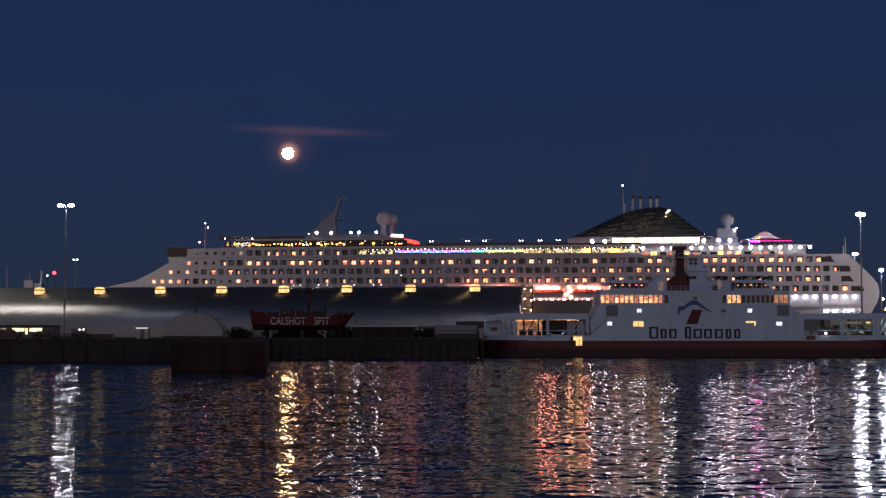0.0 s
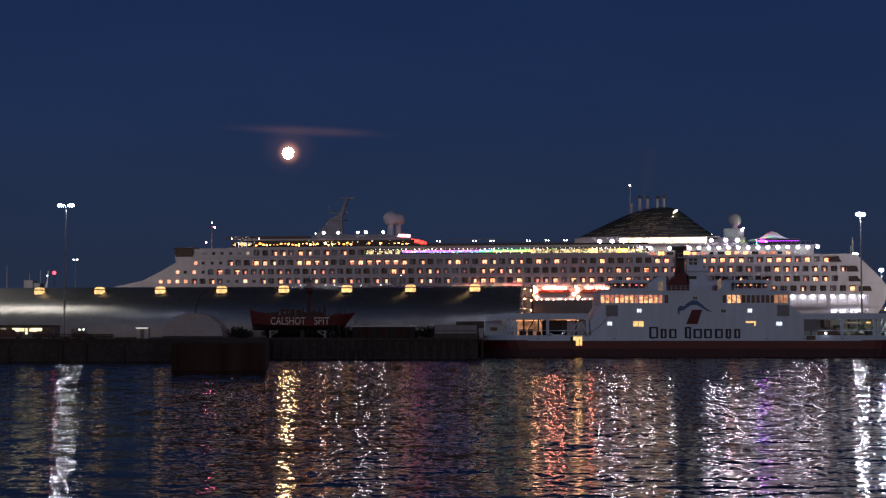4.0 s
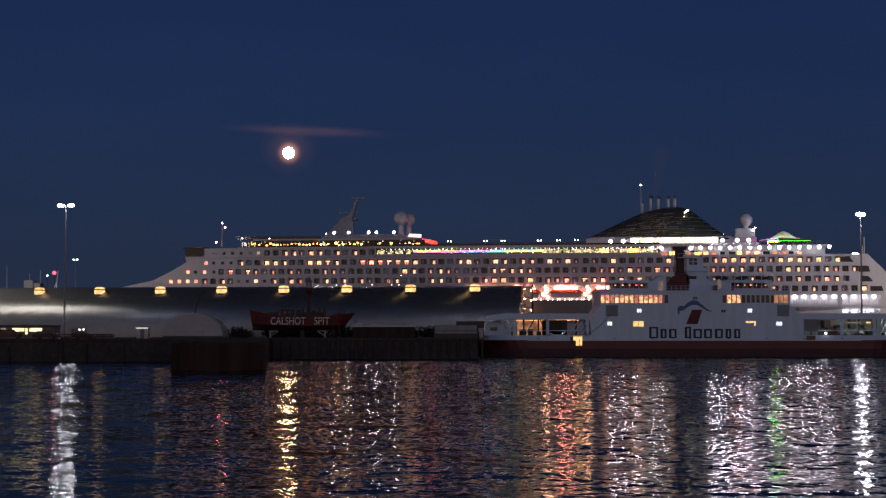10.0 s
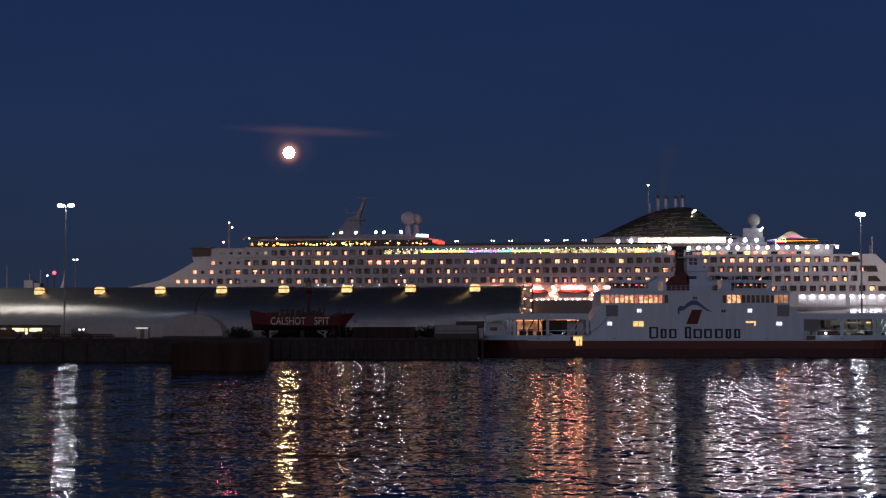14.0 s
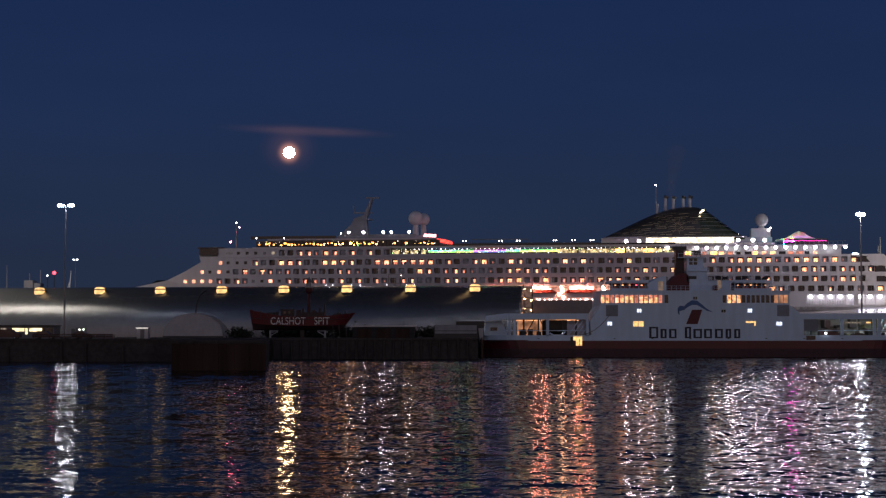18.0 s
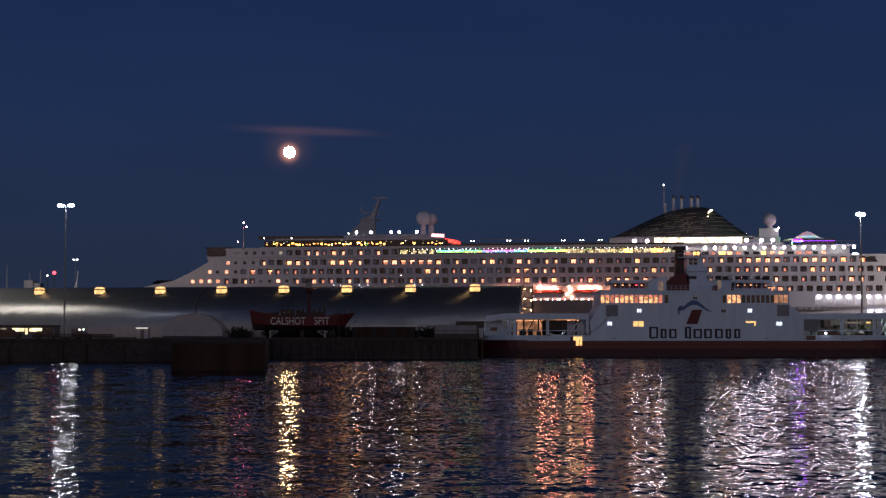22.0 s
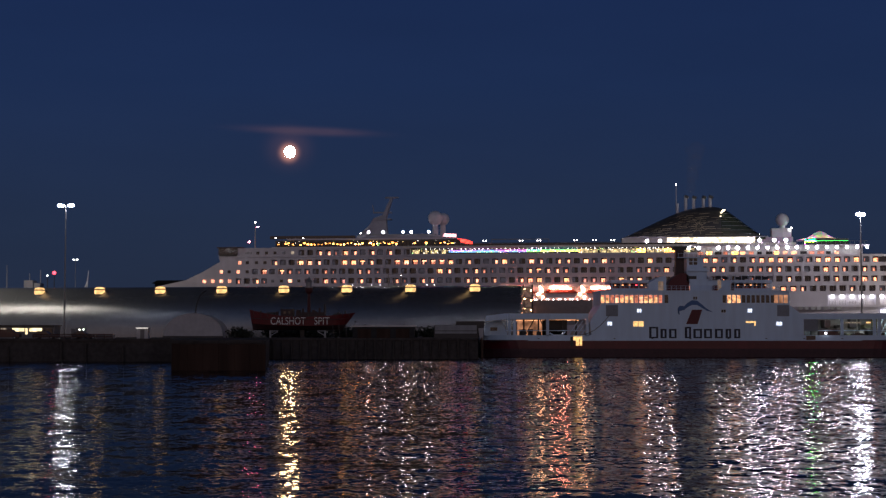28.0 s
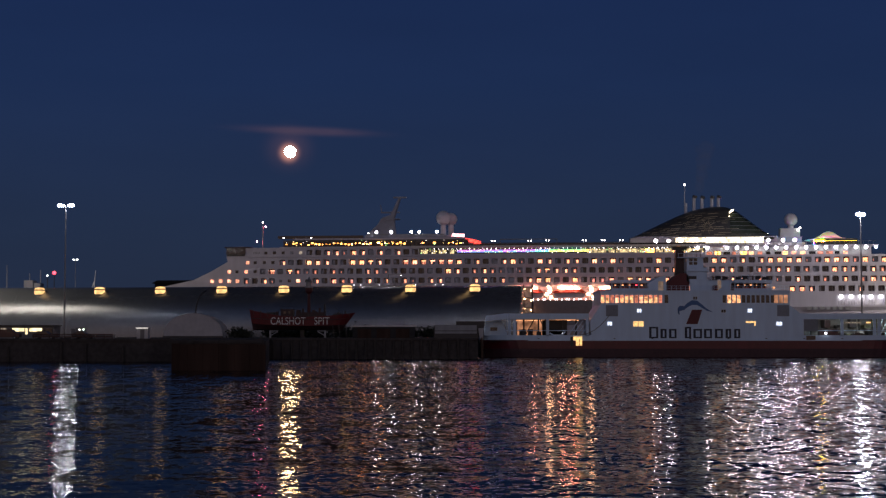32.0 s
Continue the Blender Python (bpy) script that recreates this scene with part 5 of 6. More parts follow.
# ---- lightship on the quay ----
def lightship():
    s = thing("lightship", pose(-37.3, 407, 4), "retired red lightship standing on cradles on the quay", "ship")

    bm = bmesh.new()
    n = 20
    rings = []
    for i in range(n + 1):
        t = -1 + 2 * i / n
        top = 5.5 + (1.95 if t < 0 else 1.15) * t * t
        keel = 1.9
        half = 3.3 * (1 - abs(t) ** 3.2) + 0.05
        run = (1.0 if t < 0 else -3.8) * abs(t) ** 3
        ring = []
        for y, z, k in ((-1, top, 1), (-0.97, 0.66 * keel + 0.34 * top, 0.34), (-0.6, keel + 0.3, 0.1), (0, keel, 0), (0.6, keel + 0.3, 0.1), (0.97, 0.66 * keel + 0.34 * top, 0.34), (1, top, 1)):
            ring.append(bm.verts.new((14.1 * t + run * (1 - k), 3.5 + half * y, z)))
        rings.append(ring)
    for a, b in zip(rings, rings[1:]):
        for i in range(6):
            bm.faces.new((a[i], a[i + 1], b[i + 1], b[i]))
        bm.faces.new((a[6], a[0], b[0], b[6]))
    bm.faces.new(rings[0])
    bm.faces.new(rings[-1][::-1])
    bmesh.ops.recalc_face_normals(bm, faces=bm.faces)
    bm.faces.ensure_lookup_table()
    under = bm.copy()
    side = lambda f: f.index % 7 in (0, 5, 6) or f.index >= 7 * n
    bm.faces.index_update()
    under.faces.index_update()
    bmesh.ops.delete(under, geom=[f for f in under.faces if side(f)], context="FACES")
    bmesh.ops.delete(bm, geom=[f for f in bm.faces if not side(f)], context="FACES")
    part("hull", bm, SHIP_RED, s)
    part("hull_bottom", under, DARK_MAROON, s, "dark tarred bottom of the hull")
    part("rubbing_strake", rods(((-13.2, 0.55, 5.05), (-7, 0.02, 4.75), 0.1), ((-7, 0.02, 4.75), (7, 0.02, 4.75), 0.1), ((7, 0.02, 4.75), (12.6, 0.55, 5.0), 0.1), n=5), DARK_MAROON, s)
    part("deck_house", boxes((-5.6, -2.3, 1.5, 5.5, 5.4, 7.5)), DARK_MAROON, s)
    part("deck_house", boxes((-1.6, 6.0, 1.8, 5.2, 5.4, 6.7)), DARK_MAROON, s)
    part("winch", boxes((-9.2, -7.0, 2, 5, 5.6, 6.7)), DARK_STEEL, s)
    tower = part("lantern_mast", rods(((1.7, 3.5, 5), (1.7, 3.5, 13.0), 0.46, 0.36), n=12), MAST_RED, s)
    bm = bmesh.new()
    lathe(bm, [(1.1, 13.2), (1.1, 13.4), (0.75, 13.45), (0.75, 14.7), (0.95, 14.8), (0.3, 15.6), (0.12, 16.2)], (1.7, 3.5, 0), 12)
    part("lantern", bm, MID_STEEL, tower)
    bm = bmesh.new()
    lathe(bm, [(0.5, 11.6), (0.95, 12.2), (1.0, 13.2), (0.9, 13.25)], (1.7, 3.5, 0), 12)
    part("lantern_gallery", bm, MAST_RED, tower)
    for d in (-1, 1):
        part("mast_stay", rods(((1.7, 3.5, 13.4), (1.7 + 9.5 * d, 3.5, 5.9), 0.035), n=4), DARK_STEEL, tower)
    part("deck_house_window", boxes((-4.9, -4.2, 1.44, 1.52, 6.3, 6.9), (-3.7, -3.0, 1.44, 1.52, 6.3, 6.9)), DARK_GLASS, s)
    for u, w, z in ((-1.2, 0.7, 7.4), (0.2, 0.5, 7.7), (3.0, 0.8, 7.3), (4.6, 0.5, 7.9), (-6.6, 0.6, 6.9)):
        part("deck_locker", boxes((u - w / 2, u + w / 2, 2.4, 3.4, 5.4, z)), DARK_MAROON, s)
    part("hand_rail", rods(((-5.6, 1.6, 8.3), (-2.3, 1.6, 8.3), 0.05), ((-5.5, 1.6, 7.5), (-5.5, 1.6, 8.3), 0.05), ((-4.4, 1.6, 7.5), (-4.4, 1.6, 8.3), 0.05), ((-2.4, 1.6, 7.5), (-2.4, 1.6, 8.3), 0.05), n=4), DARK_STEEL, s)
    bm = bmesh.new()
    prism(bm, [(8.0, 5.4), (10.6, 5.6), (10.4, 6.5), (8.2, 6.3)], 1.6, 2.8)
    part("ship_boat", bm, DARK_STEEL, s)
    part("mast", rods(((5.9, 3.5, 5), (5.9, 3.5, 8.9), 0.35, 0.3)), DARK_STEEL, s)
    part("mast", rods(((-13.5, 3.5, 6.5), (-13.7, 3.5, 7.6), 0.08)), DARK_STEEL, s)
    for words, u, wide in (("CALSHOT", -3.5, 0.745), ("SPIT", 5.4, 0.82)):
        lettering("name_lettering", words, 1.95, LETTER_WHITE, s, Matrix.Translation((u, 0.05, 3.45)) @ pose(0, 0, 0, 90) @ Matrix.Diagonal((wide, 1, 1, 1)))
    for u, d in ((-8.1, 1), (6.3, -1)):
        c = part("cradle", boxes((u - 0.22, u + 0.22, -0.4, 0.0, 0, 1.9)), CRADLE_GREY, s)
        part("cross_beam", boxes((u - 0.22, u + 0.22, 0.0, 6.8, 1.3, 1.7)), CRADLE_GREY, c)
        part("brace", rods(((u, -0.2, 1.75), (u + d * 2.0, -0.2, 1.75), 0.12)), CRADLE_GREY, c)
        part("brace", rods(((u, -0.2, 0.5), (u + d * 2.0, -0.2, 1.6), 0.12)), CRADLE_GREY, c)
    rnd = random.Random(2)
    for k in range(15):
        u = -12.6 + 1.8 * k
        part("rail_stanchion", rods(((u, 0.9, 5.4), (u, 0.9, 6.6 + 1.0 * (u / 14) ** 2), 0.06), n=5), DARK_STEEL, s)
    for u, w, h in ((-11.0, 0.5, 7.0), (-9.6, 0.4, 6.6), (-0.6, 0.5, 7.3), (3.6, 0.6, 7.0), (4.8, 0.3, 7.8), (9.6, 0.6, 6.8), (11.4, 0.4, 7.2)):
        part("ventilator", rods(((u, 3.0, 5), (u, 3.0, h), w * 0.6, w * 0.5)), DARK_STEEL, s)
    for u in (8.6, 10.2, 12.0):
        part("shore_prop", rods(((u, 0.3, 0), (u - 0.4, 0.9, 3.4), 0.12)), WOOD_DARK, s)
    part("keel_block", boxes((-0.5, 0.5, 2.5, 4.5, 0, 2.0)), WOOD_DARK, s)
    return s


lightship()


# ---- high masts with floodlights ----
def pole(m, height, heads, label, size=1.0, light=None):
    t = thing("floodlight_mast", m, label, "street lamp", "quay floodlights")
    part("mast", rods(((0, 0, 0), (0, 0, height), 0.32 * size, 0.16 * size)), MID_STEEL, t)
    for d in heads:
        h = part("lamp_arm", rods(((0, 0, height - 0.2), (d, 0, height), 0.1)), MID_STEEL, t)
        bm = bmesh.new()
        if light is LAMP_UNSEEN:
            # unseen fill light turned down on shed and stern: dark housing, bright lens
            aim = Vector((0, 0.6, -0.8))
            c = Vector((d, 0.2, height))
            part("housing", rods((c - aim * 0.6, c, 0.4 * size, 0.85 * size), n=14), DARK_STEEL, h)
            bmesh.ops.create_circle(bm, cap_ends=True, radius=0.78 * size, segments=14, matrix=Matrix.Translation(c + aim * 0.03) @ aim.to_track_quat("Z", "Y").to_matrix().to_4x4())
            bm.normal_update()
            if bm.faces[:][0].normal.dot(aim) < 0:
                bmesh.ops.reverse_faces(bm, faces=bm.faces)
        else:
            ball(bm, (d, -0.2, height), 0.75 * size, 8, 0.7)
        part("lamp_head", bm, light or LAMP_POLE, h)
    return t


pole(pose(-101.6, 415, 4), 35.5, (-1.75, -1.0, 1.0, 1.75), "tall grey mast with paired white floodlights on the quay", 0.72)
# two masts out of view, added to brighten the shed roof from the left
pole(pose(-152, 448, 4), 41.0, (-1.5, 1.5), "unseen added mast with twin floodlights that brighten the shed", 1.0, LAMP_UNSEEN)
pole(pose(-178, 451, 4), 41.0, (-1.5, 1.5), "second unseen added mast with twin floodlights that brighten the shed", 1.0, LAMP_UNSEEN)
# another added mast out of view, lights the ship's stern from the right
pole(pose(157, 427, 4), 30.0, (-1.5, 1.5), "unseen added mast with twin floodlights that brighten the ship's stern", 1.0, LAMP_UNSEEN)
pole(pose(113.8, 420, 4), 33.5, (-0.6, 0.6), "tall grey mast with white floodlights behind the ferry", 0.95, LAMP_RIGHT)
pole(pose(159, 560, 2), 26.1, (0.0,), "grey mast with a white floodlight on the far bank", 1.0, LAMP_RIGHT)
pole(pose(149.5, 560, 2), 31.9, (-0.5, 0.5), "grey mast with twin bluish floodlights on the far bank", 0.7, LAMP_RIGHT)
pole(pose(-130, 546, 0), 31.2, (-0.6, 0.6), "grey mast with small white floodlights behind the shed", 0.42, LAMP_SMALL)


# ---- moon and far shore ----
def moon():
    bm = bmesh.new()
    ball(bm, (0, 0, 0), 16.8, 48)
    ob = part("moon", bm, MOONLIGHT, None, smooth=True, at=MOON_FIRST)
    return tagged(ob, "low full moon, warm white, in the dusk sky", "moon")


full_moon = moon()


# ---- quay furniture ----
def quay_faces():
    """Timber fenders and rusty sheet piles on the quay's front."""
    rnd = random.Random(4)
    for k in range(6):
        x = -86.0 + 6.9 * k + 3.5 * rnd.random()
        part("fender_pile", rods(((x, 279.75, -3), (x, 279.75, 2.6 + 1.1 * rnd.random()), 0.16 + 0.1 * rnd.random()), n=6), WOOD_DARK, ground)
    for k in range(12):
        x = -37.1 + 1.07 * k
        part("sheet_pile", boxes((x, x + 1.05, 211.75 - 0.03 * (k % 2), 212.1, -3, 3.5 + 0.2 * rnd.random())), QUAY_RUST, ground)
    for k in range(22):
        x = -34.0 + 1.85 * k
        part("fender_pile", rods(((x, 309.7, -3), (x, 309.7, 3.7), 0.24), n=6), WOOD_DARK, ground)


quay_faces()

VAN_RED = surface("van_red_paint", (0.06, 0.016, 0.014), 0.35, vary=0.2, grain=1)
VAN_DARK = surface("van_dark_paint", (0.03, 0.032, 0.04), 0.3, vary=0.2, grain=1)
VAN_WHITE = surface("van_white_paint", (0.45, 0.45, 0.46), 0.35, vary=0.15, grain=1)
TYRE = surface("tyre_rubber", (0.015, 0.015, 0.015), 0.8)
FENCE_RED = surface("faded_red_boards", (0.06, 0.022, 0.017), 0.7, vary=0.4, grain=2)
CABIN_GREY = surface("portable_cabin_grey", (0.18, 0.18, 0.18), 0.6, vary=0.2, grain=1)


def vehicle(m, paint, label, category, long=4.4, high=1.5, boxy=False):
    name = "van" if boxy else "car"
    t = thing(name, m, label, category)
    a = long / 2
    bm = bmesh.new()
    if boxy:
        prism(bm, [(-a, 0.35), (a, 0.35), (a, 1.05), (a - 0.9, 1.2), (a - 1.5, high), (-a + 0.1, high), (-a, high - 0.2)], 0, 1.85)
    else:
        prism(bm, [(-a, 0.35), (a, 0.35), (a, 0.75), (a - 1.1, 0.92), (a - 1.9, high), (-a + 1.0, high), (-a + 0.25, 0.95), (-a, 0.85)], 0, 1.75)
    part("body", bm, paint, t)
    w = 1.85 if boxy else 1.75
    bm = bmesh.new()
    prism(bm, [(a - 2.3, high - 0.55), (a - 1.25, high - 0.55), (a - 1.75, high - 0.12), (a - 2.3, high - 0.12)], -0.02, w + 0.02)
    part("side_window", bm, DARK_GLASS, t)
    if not boxy:
        bm = bmesh.new()
        prism(bm, [(-a + 0.8, high - 0.5), (a - 2.4, high - 0.5), (a - 2.4, high - 0.12), (-a + 1.2, high - 0.12)], -0.02, w + 0.02)
        part("side_window", bm, DARK_GLASS, t)
    for u in (-a + 0.8, a - 0.85):
        for y in (0.1, w - 0.1):
            wh = part("wheel", rods(((u, y - 0.12, 0.33), (u, y + 0.12, 0.33), 0.33), n=14), TYRE, t)
            part("hub", rods(((u, y - 0.14, 0.33), (u, y + 0.14, 0.33), 0.17), n=10), MID_STEEL, wh)
    return t


vehicle(pose(-81.5, 288, 4), VAN_RED, "dark red van parked beside the gatehouse", "van", 5.2, 1.8, True)
vehicle(pose(-74.8, 290, 4), VAN_DARK, "dark saloon car parked on the quay", "car")
vehicle(pose(-67.2, 288, 4), VAN_DARK, "dark hatchback parked behind a barrier", "car", 4.0, 1.5)
vehicle(pose(-86.6, 287, 4), VAN_DARK, "dark van parked beside the gatehouse", "van", 4.6, 1.7, True)


def gatehouse():
    t = thing("gatehouse", pose(-81.65, 300, 4), "low grey gatehouse with long lit windows", "building")
    part("wall", boxes((-6, 6.2, 0, 5, 0, 2.5)), CABIN_GREY, t)
    part("roof", boxes((-6.4, 6.5, -0.5, 5.4, 2.5, 2.7)), DARK_STEEL, t)
    for a, b, lo, mt in ((-4.1, -2.9, 1.3, LAMP_DIM), (-1.9, 0.5, 1.45, OFFICE_LIT), (1.45, 3.9, 1.45, OFFICE_LIT), (4.3, 5.9, 1.0, DARK_GLASS)):
        w = part("window", boxes((a, b, -0.06, 0.05, lo, 2.1)), mt, t)
        for x in (a - 0.08, b):
            part("window_frame", boxes((x, x + 0.08, -0.1, 0.05, lo - 0.06, 2.16)), DARK_STEEL, w)
    part("door", boxes((0.7, 1.1, -0.06, 0.05, 0.9, 2.05)), OFFICE_LIT, t)
    return t


gatehouse()


def kiosk():
    t = thing("kiosk", pose(-58.3, 300, 4), "small pale kiosk with a lit roof edge", "kiosk")
    part("wall", boxes((-1.1, 1.1, 0, 2.2, 0, 2.05)), VAN_WHITE, t)
    part("roof", boxes((-1.3, 1.3, -0.3, 2.4, 2.05, 2.2)), VAN_WHITE, t)
    # strip glows itself, painted for the bright light on the roof edge
    part("roof_edge_glow", boxes((-1.15, 1.15, -0.36, -0.31, 2.02, 2.2)), glowing("kiosk_edge_glow", (1.0, 0.92, 0.85), 0.9), t)
    part("door", boxes((-0.4, 0.4, -0.03, 0.02, 0.05, 1.8)), CABIN_GREY, t)
    return t


kiosk()


def twin_signal():
    t = thing("signal_post", pose(-70.1, 300, 4), "dark post with two small white lamps on the quay", "signal")
    part("post", rods(((0, 0, 0), (0, 0, 1.5), 0.08)), DARK_STEEL, t)
    part("lamp_box", boxes((-0.9, 0.9, -0.1, 0.25, 1.45, 2.2)), DARK_STEEL, t)
    for x in (-0.42, 0.42):
        bm = bmesh.new()
        ball(bm, (x, -0.12, 1.8), 0.11, 10)
        part("lamp", bm, LAMP_SMALL, t)
    part("control_cabinet", boxes((-2.0, -1.3, 0, 0.6, 0, 2.0)), CABIN_GREY, t)
    return t


twin_signal()


def barrier_fence():
    t = thing("barrier_fence", pose(-68, 284, 4), "low red board fence along the quay", "fence")
    for k in range(11):
        part("post", boxes((-7.3 + 1.45 * k, -7.18 + 1.45 * k, 0, 0.12, 0, 1.05)), FENCE_RED, t)
    for k in range(10):
        for z in (0.35, 0.75):
            part("board", boxes((-7.15 + 1.45 * k, -5.88 + 1.45 * k, -0.03, 0.02, z, z + 0.22)), FENCE_RED, t)
    return t


barrier_fence()
for x in (-63.4, -61.6):
    t = thing("crate", pose(x, 286, 4), "small grey crate on the quay", "crate", "quay crates")
    part("body", boxes((-0.7, 0.7, 0, 1.2, 0, 0.8)), CABIN_GREY, t)
    part("lid", boxes((-0.75, 0.75, -0.05, 1.25, 0.8, 0.9)), VAN_WHITE, t)


def tent():
    t = thing("arched_tent", pose(-64.6, 400, 4), "grey arched fabric tent on the quay", "tent")
    bm = bmesh.new()
    prism(bm, [(7.6 * math.cos(math.pi * i / 18), 6.2 * max(0, math.sin(math.pi * i / 18)) ** 0.85) for i in range(19)], 0, 12)
    part("fabric", bm, TENT_GREY, t)
    bm = bmesh.new()
    for i in range(18):
        a, b = math.pi * i / 18, math.pi * (i + 1) / 18
        rod(bm, (7.7 * math.cos(a), -0.05, 6.3 * math.sin(a) ** 0.85), (7.7 * math.cos(b), -0.05, 6.3 * max(0, math.sin(b)) ** 0.85), 0.08, n=5)
    part("hoop", bm, TENT_GREY, t)
    part("ground_frame", boxes((-7.8, 7.8, -0.3, -0.1, 0, 0.45)), DARK_STEEL, t)
    for x in (-2.5, 2.5):
        part("seam", rods(((x, -0.03, 0.4), (x, -0.03, 5.7), 0.05), n=5), TENT_GREY, t)
    return t


tent()


def swan_neck():
    t = thing("swan_neck_pole", pose(-66.9, 418, 4), "thin dark curved pole behind the tent", "pole")
    bm = bmesh.new()
    pts = [(0, 0, 0), (0, 0, 6.5), (0.2, 0, 8.5), (0.8, 0, 10.6), (1.7, 0, 12.0), (3.0, 0, 12.9)]
    for a, b in zip(pts, pts[1:]):
        rod(bm, a, b, 0.24, n=8)
    part("shaft", bm, DARK_STEEL, t)
    part("base_plate", boxes((-0.5, 0.5, -0.5, 0.5, 0, 0.15)), DARK_STEEL, t)
    return t


swan_neck()


def bush(m, size, seed):
    t = thing("bush", m, "dark leafy bush on the quay edge", "bush", "quay bushes")
    rnd = random.Random(seed)
    bm = bmesh.new()
    for k in range(7):
        a = rnd.random() * 6.28
        rod(bm, (0, 0, 0), (math.cos(a) * size * 0.6, math.sin(a) * size * 0.5, size * (0.6 + 0.4 * rnd.random())), 0.05, 0.02, n=5)
    part("trunk", bm, WOOD_DARK, t)
    bm = bmesh.new()
    for k in range(420):
        d = Vector((rnd.gauss(0, 0.5), rnd.gauss(0, 0.4), abs(rnd.gauss(0.45, 0.3))))
        c = Vector((d.x * size, d.y * size, d.z * size + 0.1))
        q = Euler((rnd.random() * 6, rnd.random() * 6, rnd.random() * 6)).to_quaternion()
        v = [bm.verts.new(c + q @ Vector(p) * size * 0.12) for p in ((-0.5, -1, 0), (0.5, -1, 0), (0.6, 0.4, 0.1), (0, 1, 0), (-0.6, 0.4, 0.1))]
        bm.faces.new(v)
    part("crown", bm, LEAF, t)
    return t


LEAF = surface("dark_leaves", (0.016, 0.022, 0.012), 0.7, vary=0.4, grain=4)
bush(pose(-52.8, 398, 4), 2.4, 1)
bush(pose(-50.0, 396, 4), 1.6, 2)
scrub = random.Random(21)
for k in range(17):
    bush(pose(-47.5 + 3.0 * k + 1.2 * scrub.random(), 424 + 3 * scrub.random(), 4), 1.9 + 0.8 * scrub.random(), 30 + k)


def flat_building(m, wide, deep, high, label, pale):
    t = thing("quay_store", m, label, "store")
    part("wall", boxes((0, wide, 0, deep, 0, high - 0.3)), pale, t)
    part("roof", boxes((-0.3, wide + 0.3, -0.4, deep + 0.3, high - 0.3, high)), CANVAS, t)
    for k in range(3):
        part("shutter", boxes((wide * (0.08 + 0.31 * k), wide * (0.30 + 0.31 * k), -0.06, 0.02, 0.05, high - 0.7)), QUAY_RUST, t)
    return t


TARRED = surface("tarred_store_wall", (0.04, 0.042, 0.044), 0.95, vary=0.4, grain=1, spec=0.05)
flat_building(pose(-19.0, 325, 4), 13.0, 9, 2.75, "low dark store with a pale flat roof on the quay", TARRED)


def container(m, wide, high, paint, label, two_tone=False):
    t = thing("shipping_container", m, label, "container")
    part("body", boxes((0, wide, 0, 2.4, 0.15, high)), paint, t)
    k = 0.25
    while k < wide - 0.3:
        part("rib", boxes((k, k + 0.22, -0.05, 0.0, 0.3, high - 0.15)), paint, t)
        k += 0.55
    if two_tone:
        part("lower_panel", boxes((0.2, wide - 0.2, -0.09, -0.052, 0.15, 1.05)), DARK_STEEL, t)
        part("waist_rail", boxes((0.2, wide - 0.2, -0.1, -0.052, 1.55, 1.68)), DARK_STEEL, t)
    for x in (0, wide - 0.2):
        part("corner_post", boxes((x, x + 0.2, -0.06, 0.2, 0, high + 0.02)), DARK_STEEL, t)
    return t


container(pose(-1.9, 325, 4.0), 9.2, 2.8, surface("grey_container_paint", (0.27, 0.295, 0.32), 0.5, vary=0.3, grain=1, streak=True), "long cargo container, pale above and dark below, on the quay", True)
container(pose(2.8, 333, 4.0), 6.0, 3.7, DARK_STEEL, "dark cargo container standing behind a low store")


def boarding_tower():
    t = thing("boarding_tower", pose(24.9, 452, 4), "steel lattice boarding tower lit by warm lamps", "tower")
    for x in (-1.3, 1.3):
        for y in (0, 3):
            part("leg", rods(((x, y, 0), (x, y, 15.4), 0.14)), DARK_STEEL, t)
    for k in range(5):
        z = 2.9 * (k + 1)
        part("platform", boxes((-1.5, 1.5, -0.2, 3.2, z, z + 0.12)), MID_STEEL, t)
        s = 1 if k % 2 else -1
        part("brace", rods(((-1.3 * s, 0, z - 2.9), (1.3 * s, 0, z), 0.07)), MID_STEEL, t)
        for x in (-1.0, 0.9):
            bm = bmesh.new()
            ball(bm, (x, 0.4, z - 0.35 - 0.5 * (x > 0)), 0.2, 8)
            part("lamp", bm, LAMP_WARM, t)
    part("back_sheet", boxes((-1.3, 1.3, 3.0, 3.06, 0, 15.2)), CANVAS, t)
    return t


boarding_tower()


def walkway():
    t = thing("passenger_walkway", pose(26.6, 455, 4), "dark enclosed passenger walkway on posts", "walkway")
    bm = bmesh.new()
    prism(bm, [(0.0, 6.35), (17.3, 6.35), (17.3, 10.73), (0.7, 10.73), (0.0, 10.25)], 0, 4.5)
    part("body", bm, surface("walkway_cladding", (0.20, 0.17, 0.17), 0.5, vary=0.2, grain=1), t)
    part("roof", boxes((-0.2, 17.6, -0.2, 4.7, 10.73, 10.9)), DARK_STEEL, t)
    for x in (1.2, 8.5, 16.0):
        for y in (0.5, 3.9):
            part("post", boxes((x - 0.2, x + 0.2, y - 0.2, y + 0.2, 0, 6.35)), DARK_STEEL, t)
    return t


walkway()


